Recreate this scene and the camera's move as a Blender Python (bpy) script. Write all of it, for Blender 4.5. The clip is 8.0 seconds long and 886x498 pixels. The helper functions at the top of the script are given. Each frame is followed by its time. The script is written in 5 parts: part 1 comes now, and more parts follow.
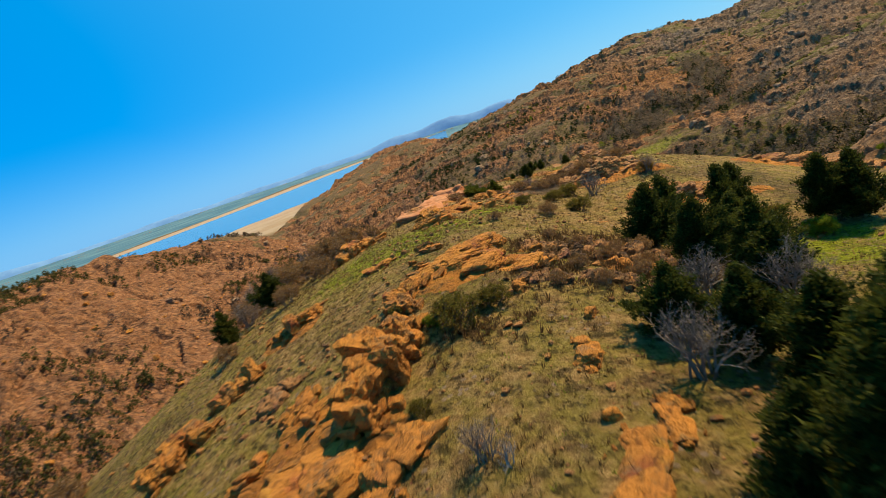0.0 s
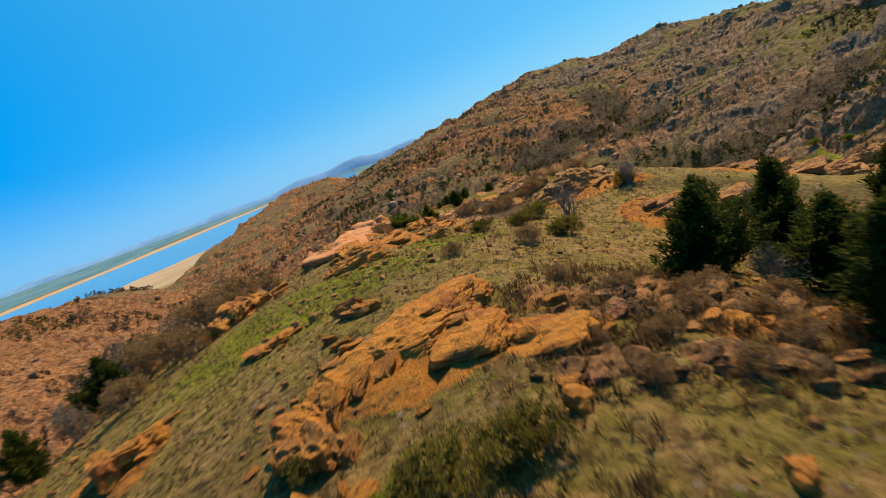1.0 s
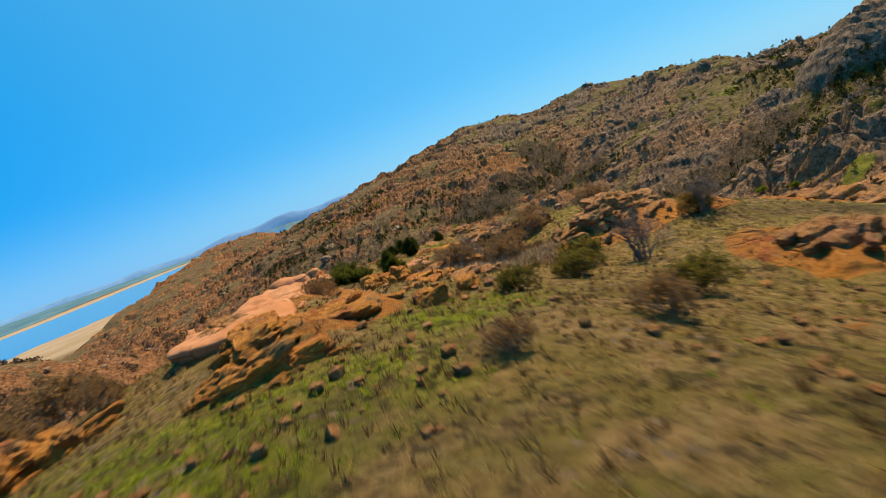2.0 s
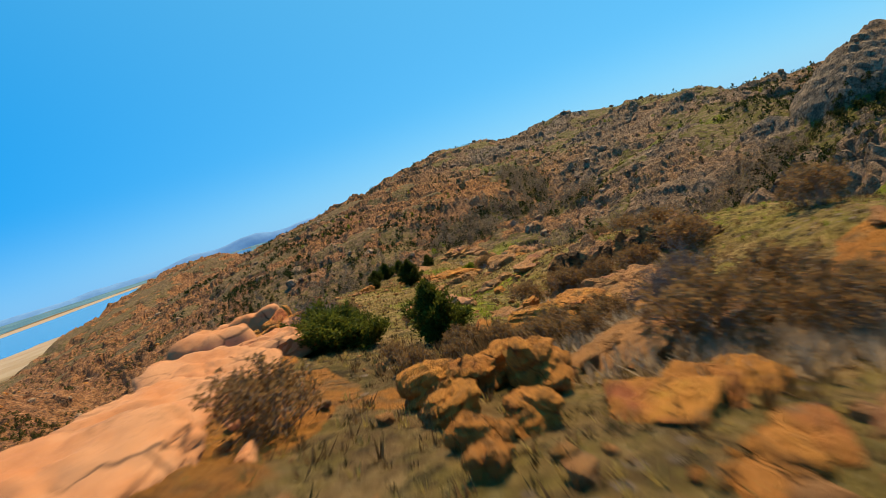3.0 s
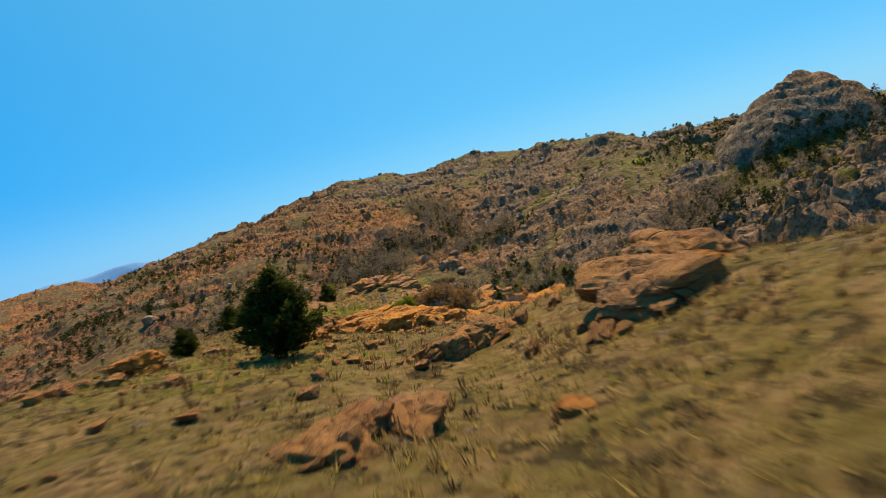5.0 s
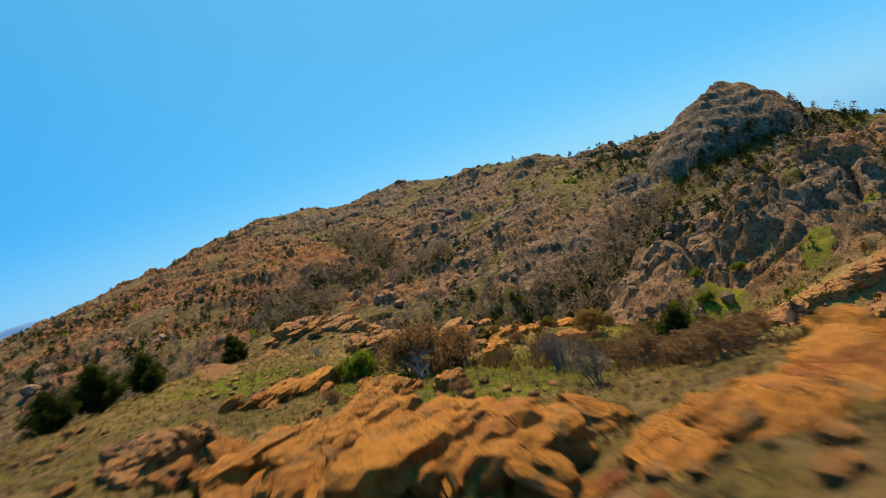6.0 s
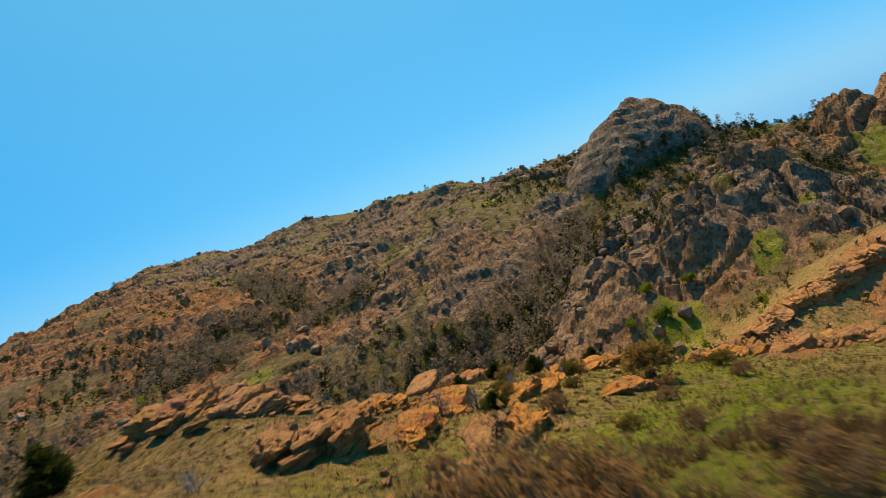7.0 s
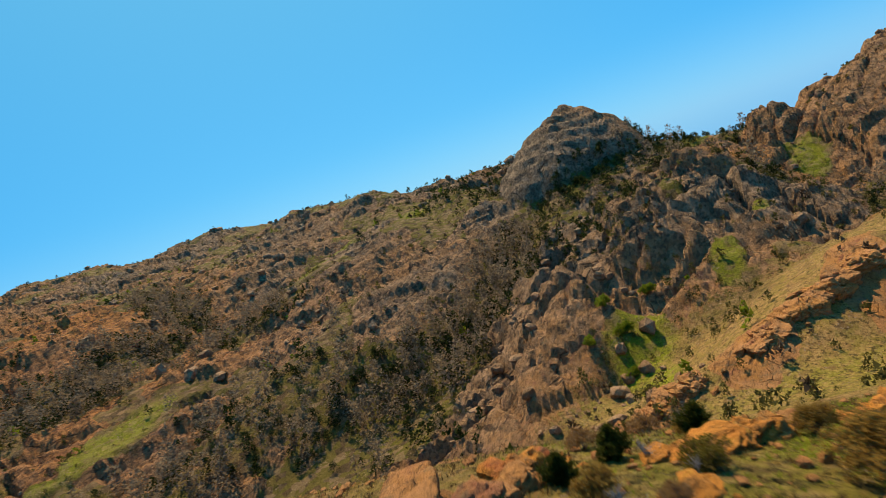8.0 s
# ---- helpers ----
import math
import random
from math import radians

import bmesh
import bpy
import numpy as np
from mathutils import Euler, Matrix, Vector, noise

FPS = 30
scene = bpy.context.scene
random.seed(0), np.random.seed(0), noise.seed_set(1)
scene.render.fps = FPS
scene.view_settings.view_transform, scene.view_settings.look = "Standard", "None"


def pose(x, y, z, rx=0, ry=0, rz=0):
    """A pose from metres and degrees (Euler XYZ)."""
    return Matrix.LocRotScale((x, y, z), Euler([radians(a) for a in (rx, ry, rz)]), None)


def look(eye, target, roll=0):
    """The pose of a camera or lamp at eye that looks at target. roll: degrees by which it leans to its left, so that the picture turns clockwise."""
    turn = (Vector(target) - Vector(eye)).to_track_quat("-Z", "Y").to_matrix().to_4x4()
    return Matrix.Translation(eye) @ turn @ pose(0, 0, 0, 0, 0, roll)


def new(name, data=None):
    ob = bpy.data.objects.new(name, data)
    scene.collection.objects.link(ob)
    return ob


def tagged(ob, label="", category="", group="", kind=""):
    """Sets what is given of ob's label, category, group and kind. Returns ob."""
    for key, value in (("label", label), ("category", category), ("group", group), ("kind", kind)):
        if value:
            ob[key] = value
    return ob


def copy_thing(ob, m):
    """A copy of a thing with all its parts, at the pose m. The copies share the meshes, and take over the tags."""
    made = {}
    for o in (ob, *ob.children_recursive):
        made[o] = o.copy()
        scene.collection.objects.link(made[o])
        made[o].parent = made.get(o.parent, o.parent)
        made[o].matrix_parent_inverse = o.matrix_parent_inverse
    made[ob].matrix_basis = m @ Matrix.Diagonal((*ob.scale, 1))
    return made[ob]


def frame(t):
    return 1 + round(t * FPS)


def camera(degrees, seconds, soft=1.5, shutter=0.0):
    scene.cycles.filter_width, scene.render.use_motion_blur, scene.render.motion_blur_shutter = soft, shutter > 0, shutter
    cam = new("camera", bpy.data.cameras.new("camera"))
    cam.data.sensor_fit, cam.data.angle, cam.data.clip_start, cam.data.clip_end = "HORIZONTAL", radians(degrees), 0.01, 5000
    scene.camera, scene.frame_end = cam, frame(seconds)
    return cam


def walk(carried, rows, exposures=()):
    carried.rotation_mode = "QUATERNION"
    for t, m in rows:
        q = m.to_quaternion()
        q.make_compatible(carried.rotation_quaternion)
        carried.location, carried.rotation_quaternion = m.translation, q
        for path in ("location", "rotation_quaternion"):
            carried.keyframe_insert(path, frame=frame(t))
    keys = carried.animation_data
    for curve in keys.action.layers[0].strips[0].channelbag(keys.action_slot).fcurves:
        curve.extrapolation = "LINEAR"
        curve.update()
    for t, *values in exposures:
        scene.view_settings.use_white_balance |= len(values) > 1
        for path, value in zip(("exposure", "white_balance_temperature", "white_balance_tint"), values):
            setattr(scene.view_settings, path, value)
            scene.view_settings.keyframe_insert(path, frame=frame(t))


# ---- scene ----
cam = camera(77.6, 8.0, soft=0.5, shutter=0.33)
PATH = [
    (0, (0.564, 6.940, -2.920), (-0.142, 16.696, -5.001), -18.76),
    (0.5, (-0.106, 12.107, -3.603), (0.047, 21.883, -5.699), -20.06),
    (1, (-0.553, 17.017, -4.338), (0.435, 26.773, -6.298), -20.13),
    (1.5, (-0.658, 22.412, -5.076), (1.110, 32.106, -6.777), -19.67),
    (1.7, (-0.633, 24.667, -5.374), (1.442, 34.318, -6.969), -19.73),
    (2.8, (-0.277, 39.324, -6.234), (2.732, 48.787, -7.413), -18.07),
    (3, (0.127, 41.711, -6.572), (3.243, 51.140, -7.747), -17.67),
    (3.5, (1.290, 47.627, -7.413), (4.733, 56.941, -8.599), -16.70),
    (4, (2.674, 53.123, -8.231), (6.558, 62.267, -9.377), -15.65),
    (4.5, (4.453, 58.759, -9.088), (8.849, 67.677, -10.159), -14.50),
    (5.8, (9.501, 72.300, -10.982), (15.366, 80.363, -11.751), -15.68),
    (6, (10.547, 74.559, -11.159), (16.669, 82.431, -11.897), -16.82),
    (6.5, (13.239, 79.861, -11.677), (20.011, 87.188, -12.344), -18.72),
    (7, (16.145, 84.934, -12.113), (23.542, 91.633, -12.756), -19.94),
    (7.5, (19.115, 89.390, -12.465), (27.015, 95.481, -13.169), -20.17),
    (8, (22.949, 93.595, -13.014), (31.241, 99.117, -13.889), -19.22),
]
walk(cam, [(t, look(eye, target, roll)) for t, eye, target, roll in PATH])

# ---- sky and sun ----
SUN_AZIMUTH, SUN_HEIGHT = 49.0, 55.0      # degrees from +y towards +x, and above the horizon
world = bpy.data.worlds.new("sky")
scene.world = world
world.use_nodes = True
wn, wl = world.node_tree.nodes, world.node_tree.links
wn.clear()
sky = wn.new("ShaderNodeTexSky")
sky.sky_type = "NISHITA"
sky.sun_disc = False
sky.sun_elevation, sky.sun_rotation = radians(SUN_HEIGHT), radians(SUN_AZIMUTH)
sky.altitude, sky.air_density, sky.dust_density, sky.ozone_density = 500, 1.0, 0.3, 3.0
rich = wn.new("ShaderNodeHueSaturation")
rich.inputs["Saturation"].default_value = 1.1
tone = wn.new("ShaderNodeMix")
tone.data_type, tone.blend_type = "RGBA", "MULTIPLY"
tone.inputs["Factor"].default_value = 1.0
tone.inputs["B"].default_value = (0.70, 0.97, 1.03, 1)
glow = wn.new("ShaderNodeBackground")
glow.inputs["Strength"].default_value = 0.068
wout = wn.new("ShaderNodeOutputWorld")
wl.new(sky.outputs[0], tone.inputs["A"])
clear = wn.new("ShaderNodeMix")      # a clear, deep spring sky: evens out the haze at the horizon
clear.data_type = "RGBA"
clear.inputs["Factor"].default_value = 0.58
way = wn.new("ShaderNodeTexCoord")
near_sun = wn.new("ShaderNodeVectorMath")      # the sky is paler towards the sun
near_sun.operation = "DOT_PRODUCT"
near_sun.inputs[1].default_value = (math.sin(radians(SUN_AZIMUTH)) * math.cos(radians(SUN_HEIGHT)), math.cos(radians(SUN_AZIMUTH)) * math.cos(radians(SUN_HEIGHT)), math.sin(radians(SUN_HEIGHT)))
paler = wn.new("ShaderNodeMapRange")
paler.inputs["From Min"].default_value, paler.inputs["From Max"].default_value = 0.25, 1.0
blue = wn.new("ShaderNodeMix")
blue.data_type = "RGBA"
blue.inputs["A"].default_value, blue.inputs["B"].default_value = (0.2, 4.5, 12.2, 1), (2.8, 7.8, 10.4, 1)
wl.new(way.outputs["Generated"], near_sun.inputs[0])
wl.new(near_sun.outputs["Value"], paler.inputs["Value"])
wl.new(paler.outputs["Result"], blue.inputs["Factor"])
wl.new(blue.outputs["Result"], clear.inputs["B"])
wl.new(tone.outputs["Result"], clear.inputs["A"])
rise = wn.new("ShaderNodeSeparateXYZ")      # haze low over the horizon
haze = wn.new("ShaderNodeMapRange")
haze.interpolation_type = "SMOOTHSTEP"
haze.inputs["From Min"].default_value, haze.inputs["From Max"].default_value, haze.inputs["To Min"].default_value, haze.inputs["To Max"].default_value = -0.02, 0.15, 0.3, 0.0
low = wn.new("ShaderNodeMix")
low.data_type = "RGBA"
low.inputs["B"].default_value = (5.2, 8.4, 10.6, 1)
wl.new(way.outputs["Generated"], rise.inputs[0])
wl.new(rise.outputs["Z"], haze.inputs["Value"])
wl.new(haze.outputs["Result"], low.inputs["Factor"])
wl.new(clear.outputs["Result"], low.inputs["A"])
wl.new(low.outputs["Result"], rich.inputs["Color"])
wl.new(rich.outputs[0], glow.inputs["Color"])
wl.new(glow.outputs[0], wout.inputs["Surface"])

sun = new("sun", bpy.data.lights.new("sun", "SUN"))
sun.data.energy, sun.data.angle, sun.data.color = 5.0, radians(0.53), (1.0, 0.82, 0.54)
a, e = radians(SUN_AZIMUTH), radians(SUN_HEIGHT)
sun.matrix_world = look((0, 0, 60), (-math.sin(a) * math.cos(e), -math.cos(a) * math.cos(e), 60 - math.sin(e)))
scene.view_settings.exposure = 0.48

# ---- materials ----
def material(name, roughness=0.85):
    m = bpy.data.materials.new(name)
    m.use_nodes = True
    n = m.node_tree.nodes
    b = n["Principled BSDF"]
    b.inputs["Roughness"].default_value = roughness
    b.inputs["Specular IOR Level"].default_value = 0.08
    return m, n, m.node_tree.links, b


def noise_node(n, l, coord, size, detail=6.0, rough=0.6, distortion=0.0):
    t = n.new("ShaderNodeTexNoise")
    t.inputs["Scale"].default_value = 1.0 / size
    t.inputs["Detail"].default_value, t.inputs["Roughness"].default_value = detail, rough
    t.inputs["Distortion"].default_value = distortion
    l.new(coord, t.inputs["Vector"])
    return t.outputs["Fac"]


def ramp(n, l, value, low, high):
    r = n.new("ShaderNodeMapRange")
    r.interpolation_type = "SMOOTHSTEP"
    r.inputs["From Min"].default_value, r.inputs["From Max"].default_value = low, high
    l.new(value, r.inputs["Value"])
    return r.outputs["Result"]


def mixed(n, l, factor, a, b):
    """A mix of two colours, each a tuple or a socket."""
    m = n.new("ShaderNodeMix")
    m.data_type = "RGBA"
    for socket, v in ((m.inputs["Factor"], factor), (m.inputs["A"], a), (m.inputs["B"], b)):
        if isinstance(v, bpy.types.NodeSocket):
            l.new(v, socket)
        else:
            socket.default_value = (*v, 1) if isinstance(v, tuple) else v
    return m.outputs["Result"]


def times(n, l, a, b, op="MULTIPLY"):
    m = n.new("ShaderNodeMath")
    m.operation = op
    m.use_clamp = op != "SUBTRACT"
    for k, v in enumerate((a, b)):
        if isinstance(v, bpy.types.NodeSocket):
            l.new(v, m.inputs[k])
        else:
            m.inputs[k].default_value = v
    return m.outputs[0]


def bump(n, l, height, strength, distance, b):
    k = n.new("ShaderNodeBump")
    k.inputs["Strength"].default_value, k.inputs["Distance"].default_value = strength, distance
    l.new(height, k.inputs["Height"])
    l.new(k.outputs[0], b.inputs["Normal"])


WARM_ROCK, RED_ROCK, PALE_ROCK, GREY_ROCK, DARK_ROCK = (0.52, 0.185, 0.030), (0.40, 0.104, 0.032), (0.33, 0.22, 0.132), (0.115, 0.081, 0.053), (0.018, 0.014, 0.011)


def cracks(n, l, coord, size, width, stretch=(1, 1, 1)):
    """Dark joints: 1 on them."""
    s = n.new("ShaderNodeMapping")
    s.inputs["Scale"].default_value = stretch
    s.inputs["Rotation"].default_value = (0.3, 0.25, 0.5)
    l.new(coord, s.inputs["Vector"])
    wob = n.new("ShaderNodeTexNoise")
    wob.inputs["Scale"].default_value, wob.inputs["Detail"].default_value = 1.2 / size, 5
    l.new(s.outputs[0], wob.inputs["Vector"])
    add = n.new("ShaderNodeMix")
    add.data_type, add.blend_type = "RGBA", "LINEAR_LIGHT"
    add.inputs["Factor"].default_value = 0.14 * size
    l.new(s.outputs[0], add.inputs["A"])
    l.new(wob.outputs["Color"], add.inputs["B"])
    v = n.new("ShaderNodeTexVoronoi")
    v.feature = "DISTANCE_TO_EDGE"
    v.inputs["Scale"].default_value = 1.0 / size
    l.new(add.outputs["Result"], v.inputs["Vector"])
    gaps = ramp(n, l, noise_node(n, l, coord, 1.6 * size, 4), 0.50, 0.62)
    return times(n, l, ramp(n, l, v.outputs["Distance"], width, 0.0), gaps)


def granite_colour(n, l, coord, warm, joints):
    """Weathered granite: iron-stained and pale areas, lichen, dark joints and grain."""
    broad = ramp(n, l, noise_node(n, l, coord, 2.6, 6, 0.65), 0.40, 0.62)
    c = mixed(n, l, broad, WARM_ROCK, (0.62, 0.235, 0.035))
    c = mixed(n, l, ramp(n, l, noise_node(n, l, coord, 1.7, 5), 0.55, 0.68), c, RED_ROCK)
    cool = mixed(n, l, times(n, l, broad, 0.8), PALE_ROCK, GREY_ROCK)
    c = mixed(n, l, warm, cool, c)
    lichen = ramp(n, l, noise_node(n, l, coord, 0.8, 9, 0.75), 0.52, 0.64)
    c = mixed(n, l, times(n, l, lichen, 0.6), c, (0.128, 0.112, 0.064))
    gold = ramp(n, l, noise_node(n, l, coord, 0.9, 7, 0.7, 0.3), 0.58, 0.70)
    c = mixed(n, l, times(n, l, times(n, l, gold, warm), 0.55), c, (0.56, 0.31, 0.035))
    stain = ramp(n, l, noise_node(n, l, coord, 0.5, 9, 0.75, 0.6), 0.56, 0.67)
    c = mixed(n, l, times(n, l, stain, 0.65), c, DARK_ROCK)
    long = n.new("ShaderNodeMapping")
    long.inputs["Scale"].default_value = (0.35, 2.2, 2.6)
    long.inputs["Rotation"].default_value = (0.2, 0.3, 0.6)
    l.new(coord, long.inputs["Vector"])
    streak = noise_node(n, l, long.outputs[0], 0.30, 6, 0.7)
    c = mixed(n, l, times(n, l, ramp(n, l, streak, 0.50, 0.64), 0.55), c, (0.136, 0.064, 0.024))
    grain = noise_node(n, l, coord, 0.05, 5, 0.75)
    c = mixed(n, l, times(n, l, ramp(n, l, grain, 0.55, 0.8), 0.25), c, (0.48, 0.235, 0.07))
    c = mixed(n, l, times(n, l, ramp(n, l, grain, 0.48, 0.25), 0.5), c, (0.096, 0.056, 0.028))
    return mixed(n, l, times(n, l, joints, 0.6), c, DARK_ROCK)


def make_granite(name, warm, dark=0.0):
    m, n, l, b = material(name, 0.82)
    coord = n.new("ShaderNodeTexCoord").outputs["Object"]
    shift = n.new("ShaderNodeVectorMath")
    info = n.new("ShaderNodeObjectInfo")
    scale = times(n, l, info.outputs["Random"], 37.0)
    n_scale = scale.node
    n_scale.use_clamp = False
    l.new(coord, shift.inputs[0])
    l.new(scale, shift.inputs[1])
    place = shift.outputs[0]
    joints = times(n, l, cracks(n, l, place, 0.9, 0.02, (0.5, 1, 1.8)), times(n, l, cracks(n, l, place, 0.23, 0.05, (0.7, 1.3, 1.6)), 0.55), "ADD")
    c = granite_colour(n, l, place, warm, joints)
    if dark:
        c = mixed(n, l, times(n, l, ramp(n, l, noise_node(n, l, place, 0.7, 8, 0.75), 0.40, 0.60), dark), c, (0.036, 0.027, 0.019))
    l.new(c, b.inputs["Base Color"])
    long = n.new("ShaderNodeMapping")
    long.inputs["Scale"].default_value, long.inputs["Rotation"].default_value = (0.3, 2.2, 2.6), (0.2, 0.3, 0.6)
    l.new(place, long.inputs["Vector"])
    rough = times(n, l, times(n, l, noise_node(n, l, place, 0.5, 12, 0.72), 0.5), times(n, l, noise_node(n, l, long.outputs[0], 0.35, 8, 0.72), 0.6), "ADD")
    h = times(n, l, rough, times(n, l, joints, 0.3), "SUBTRACT")
    bump(n, l, h, 1.0, 0.28, b)
    return m


def make_ground():
    m, n, l, b = material("ground", 0.95)
    coord = n.new("ShaderNodeTexCoord").outputs["Object"]
    att = n.new("ShaderNodeAttribute")
    att.attribute_name = "land"
    sep = n.new("ShaderNodeSeparateColor")
    l.new(att.outputs["Color"], sep.inputs[0])
    rock, green, warm, sand = sep.outputs[0], sep.outputs[1], sep.outputs[2], att.outputs["Alpha"]
    # soil with dry grass, olive herbs and fresh green
    fine, clump = noise_node(n, l, coord, 0.22, 8, 0.7), noise_node(n, l, coord, 0.9, 6, 0.65)
    soil = mixed(n, l, ramp(n, l, fine, 0.35, 0.65), (0.25, 0.135, 0.045), (0.49, 0.285, 0.10))
    olive = mixed(n, l, ramp(n, l, fine, 0.3, 0.7), (0.18, 0.115, 0.024), (0.35, 0.235, 0.055))
    c = mixed(n, l, ramp(n, l, clump, 0.40, 0.60), soil, olive)
    fresh = mixed(n, l, ramp(n, l, fine, 0.3, 0.7), (0.13, 0.15, 0.004), (0.34, 0.33, 0.012))
    g = times(n, l, green, ramp(n, l, clump, 0.25, 0.55))
    c = mixed(n, l, g, c, fresh)
    straw = ramp(n, l, noise_node(n, l, coord, 0.33, 7, 0.72, 0.4), 0.54, 0.64)
    c = mixed(n, l, times(n, l, straw, 0.6), c, (0.368, 0.256, 0.096))
    tuft = ramp(n, l, noise_node(n, l, coord, 0.42, 6, 0.7), 0.52, 0.60)
    c = mixed(n, l, times(n, l, tuft, 0.75), c, (0.048, 0.034, 0.013))
    brown = ramp(n, l, noise_node(n, l, coord, 1.5, 6, 0.7), 0.53, 0.63)
    c = mixed(n, l, times(n, l, brown, 0.55), c, (0.16, 0.084, 0.036))
    c = mixed(n, l, times(n, l, ramp(n, l, noise_node(n, l, coord, 14, 5), 0.50, 0.66), 0.55), c, (0.06, 0.04, 0.018))
    # scree and dead brush on the mountain's slopes
    loose = n.new("ShaderNodeAttribute")
    loose.attribute_name = "scree"
    debris = n.new("ShaderNodeTexVoronoi")
    debris.inputs["Scale"].default_value = 0.9
    l.new(coord, debris.inputs["Vector"])
    shade = n.new("ShaderNodeSeparateColor")
    l.new(debris.outputs["Color"], shade.inputs[0])
    heap = mixed(n, l, ramp(n, l, shade.outputs[0], 0.2, 0.9), (0.040, 0.027, 0.015), (0.185, 0.12, 0.062))
    heap = mixed(n, l, ramp(n, l, shade.outputs[1], 0.5, 0.65), heap, (0.08, 0.07, 0.01))
    rust = n.new("ShaderNodeAttribute")      # iron-red rock and scree of the western slopes
    rust.attribute_name = "iron"
    heap = mixed(n, l, times(n, l, rust.outputs["Fac"], 0.6), heap, mixed(n, l, ramp(n, l, shade.outputs[2], 0.2, 0.9), (0.055, 0.028, 0.017), (0.235, 0.118, 0.066)))
    c = mixed(n, l, times(n, l, loose.outputs["Fac"], 0.85), c, mixed(n, l, times(n, l, g, 0.45), heap, fresh))
    # stones in the soil
    stones = n.new("ShaderNodeTexVoronoi")
    stones.inputs["Scale"].default_value = 3.2
    l.new(coord, stones.inputs["Vector"])
    spot = times(n, l, ramp(n, l, stones.outputs["Distance"], 0.30, 0.20), ramp(n, l, noise_node(n, l, coord, 3.0, 3), 0.5, 0.62))
    c = mixed(n, l, spot, c, (0.304, 0.2, 0.12))
    blocky = n.new("ShaderNodeMapping")
    blocky.inputs["Scale"].default_value, blocky.inputs["Rotation"].default_value = (0.22, 0.6, 0.5), (0, 0, -0.55)
    l.new(coord, blocky.inputs["Vector"])
    pieces = n.new("ShaderNodeTexVoronoi")
    l.new(blocky.outputs[0], pieces.inputs["Vector"])
    tone = n.new("ShaderNodeSeparateColor")
    l.new(pieces.outputs["Color"], tone.inputs[0])
    both = times(n, l, rock, noise_node(n, l, coord, 0.8, 8, 0.7), "ADD")
    both.node.use_clamp = False
    edge = ramp(n, l, both, 0.92, 1.08)
    joints = times(n, l, cracks(n, l, coord, 3.2, 0.07, (0.6, 1.3, 1)), times(n, l, cracks(n, l, coord, 0.9, 0.06, (0.6, 1.2, 1)), 0.7), "ADD")
    bare = granite_colour(n, l, coord, warm, joints)
    red = mixed(n, l, ramp(n, l, noise_node(n, l, coord, 1.4, 7, 0.7), 0.35, 0.65), (0.15, 0.058, 0.027), (0.40, 0.182, 0.085))
    bare = mixed(n, l, times(n, l, rust.outputs["Fac"], 0.75), bare, mixed(n, l, times(n, l, joints, 0.6), red, DARK_ROCK))
    bare = mixed(n, l, times(n, l, ramp(n, l, tone.outputs[0], 0.45, 0.95), times(n, l, loose.outputs["Fac"], 0.6)), bare, (0.048, 0.037, 0.026))
    c = mixed(n, l, edge, c, bare)
    beach = mixed(n, l, ramp(n, l, noise_node(n, l, coord, 40, 5), 0.35, 0.7), (0.4, 0.288, 0.176), (0.336, 0.216, 0.12))
    c = mixed(n, l, sand, c, beach)
    l.new(c, b.inputs["Base Color"])
    h = times(n, l, noise_node(n, l, coord, 2.4, 12, 0.74), times(n, l, times(n, l, times(n, l, joints, 0.3), times(n, l, times(n, l, tone.outputs[1], loose.outputs["Fac"]), 0.35), "ADD"), edge), "SUBTRACT")
    bump(n, l, h, 1.0, 1.1, b)
    return m


def make_leaf(name, dark, light, rough=0.7, through_leaf=0.45):
    m, n, l, b = material(name, rough)
    geo = n.new("ShaderNodeNewGeometry")
    info = n.new("ShaderNodeObjectInfo")
    f = times(n, l, times(n, l, geo.outputs["Random Per Island"], 0.8), times(n, l, info.outputs["Random"], 0.2), "ADD")
    c = mixed(n, l, f, dark, light)
    l.new(c, b.inputs["Base Color"])
    # thin leaves let light through
    glow, both = n.new("ShaderNodeBsdfTranslucent"), n.new("ShaderNodeMixShader")
    both.inputs[0].default_value = through_leaf
    l.new(c, glow.inputs["Color"])
    l.new(b.outputs[0], both.inputs[1])
    l.new(glow.outputs[0], both.inputs[2])
    l.new(both.outputs[0], n["Material Output"].inputs["Surface"])
    return m


def make_bark(name, dark, light):
    m, n, l, b = material(name, 0.9)
    coord = n.new("ShaderNodeTexCoord").outputs["Object"]
    geo = n.new("ShaderNodeNewGeometry")
    f = times(n, l, times(n, l, noise_node(n, l, coord, 0.12, 6), 0.6), times(n, l, geo.outputs["Random Per Island"], 0.5), "ADD")
    l.new(mixed(n, l, f, dark, light), b.inputs["Base Color"])
    return m


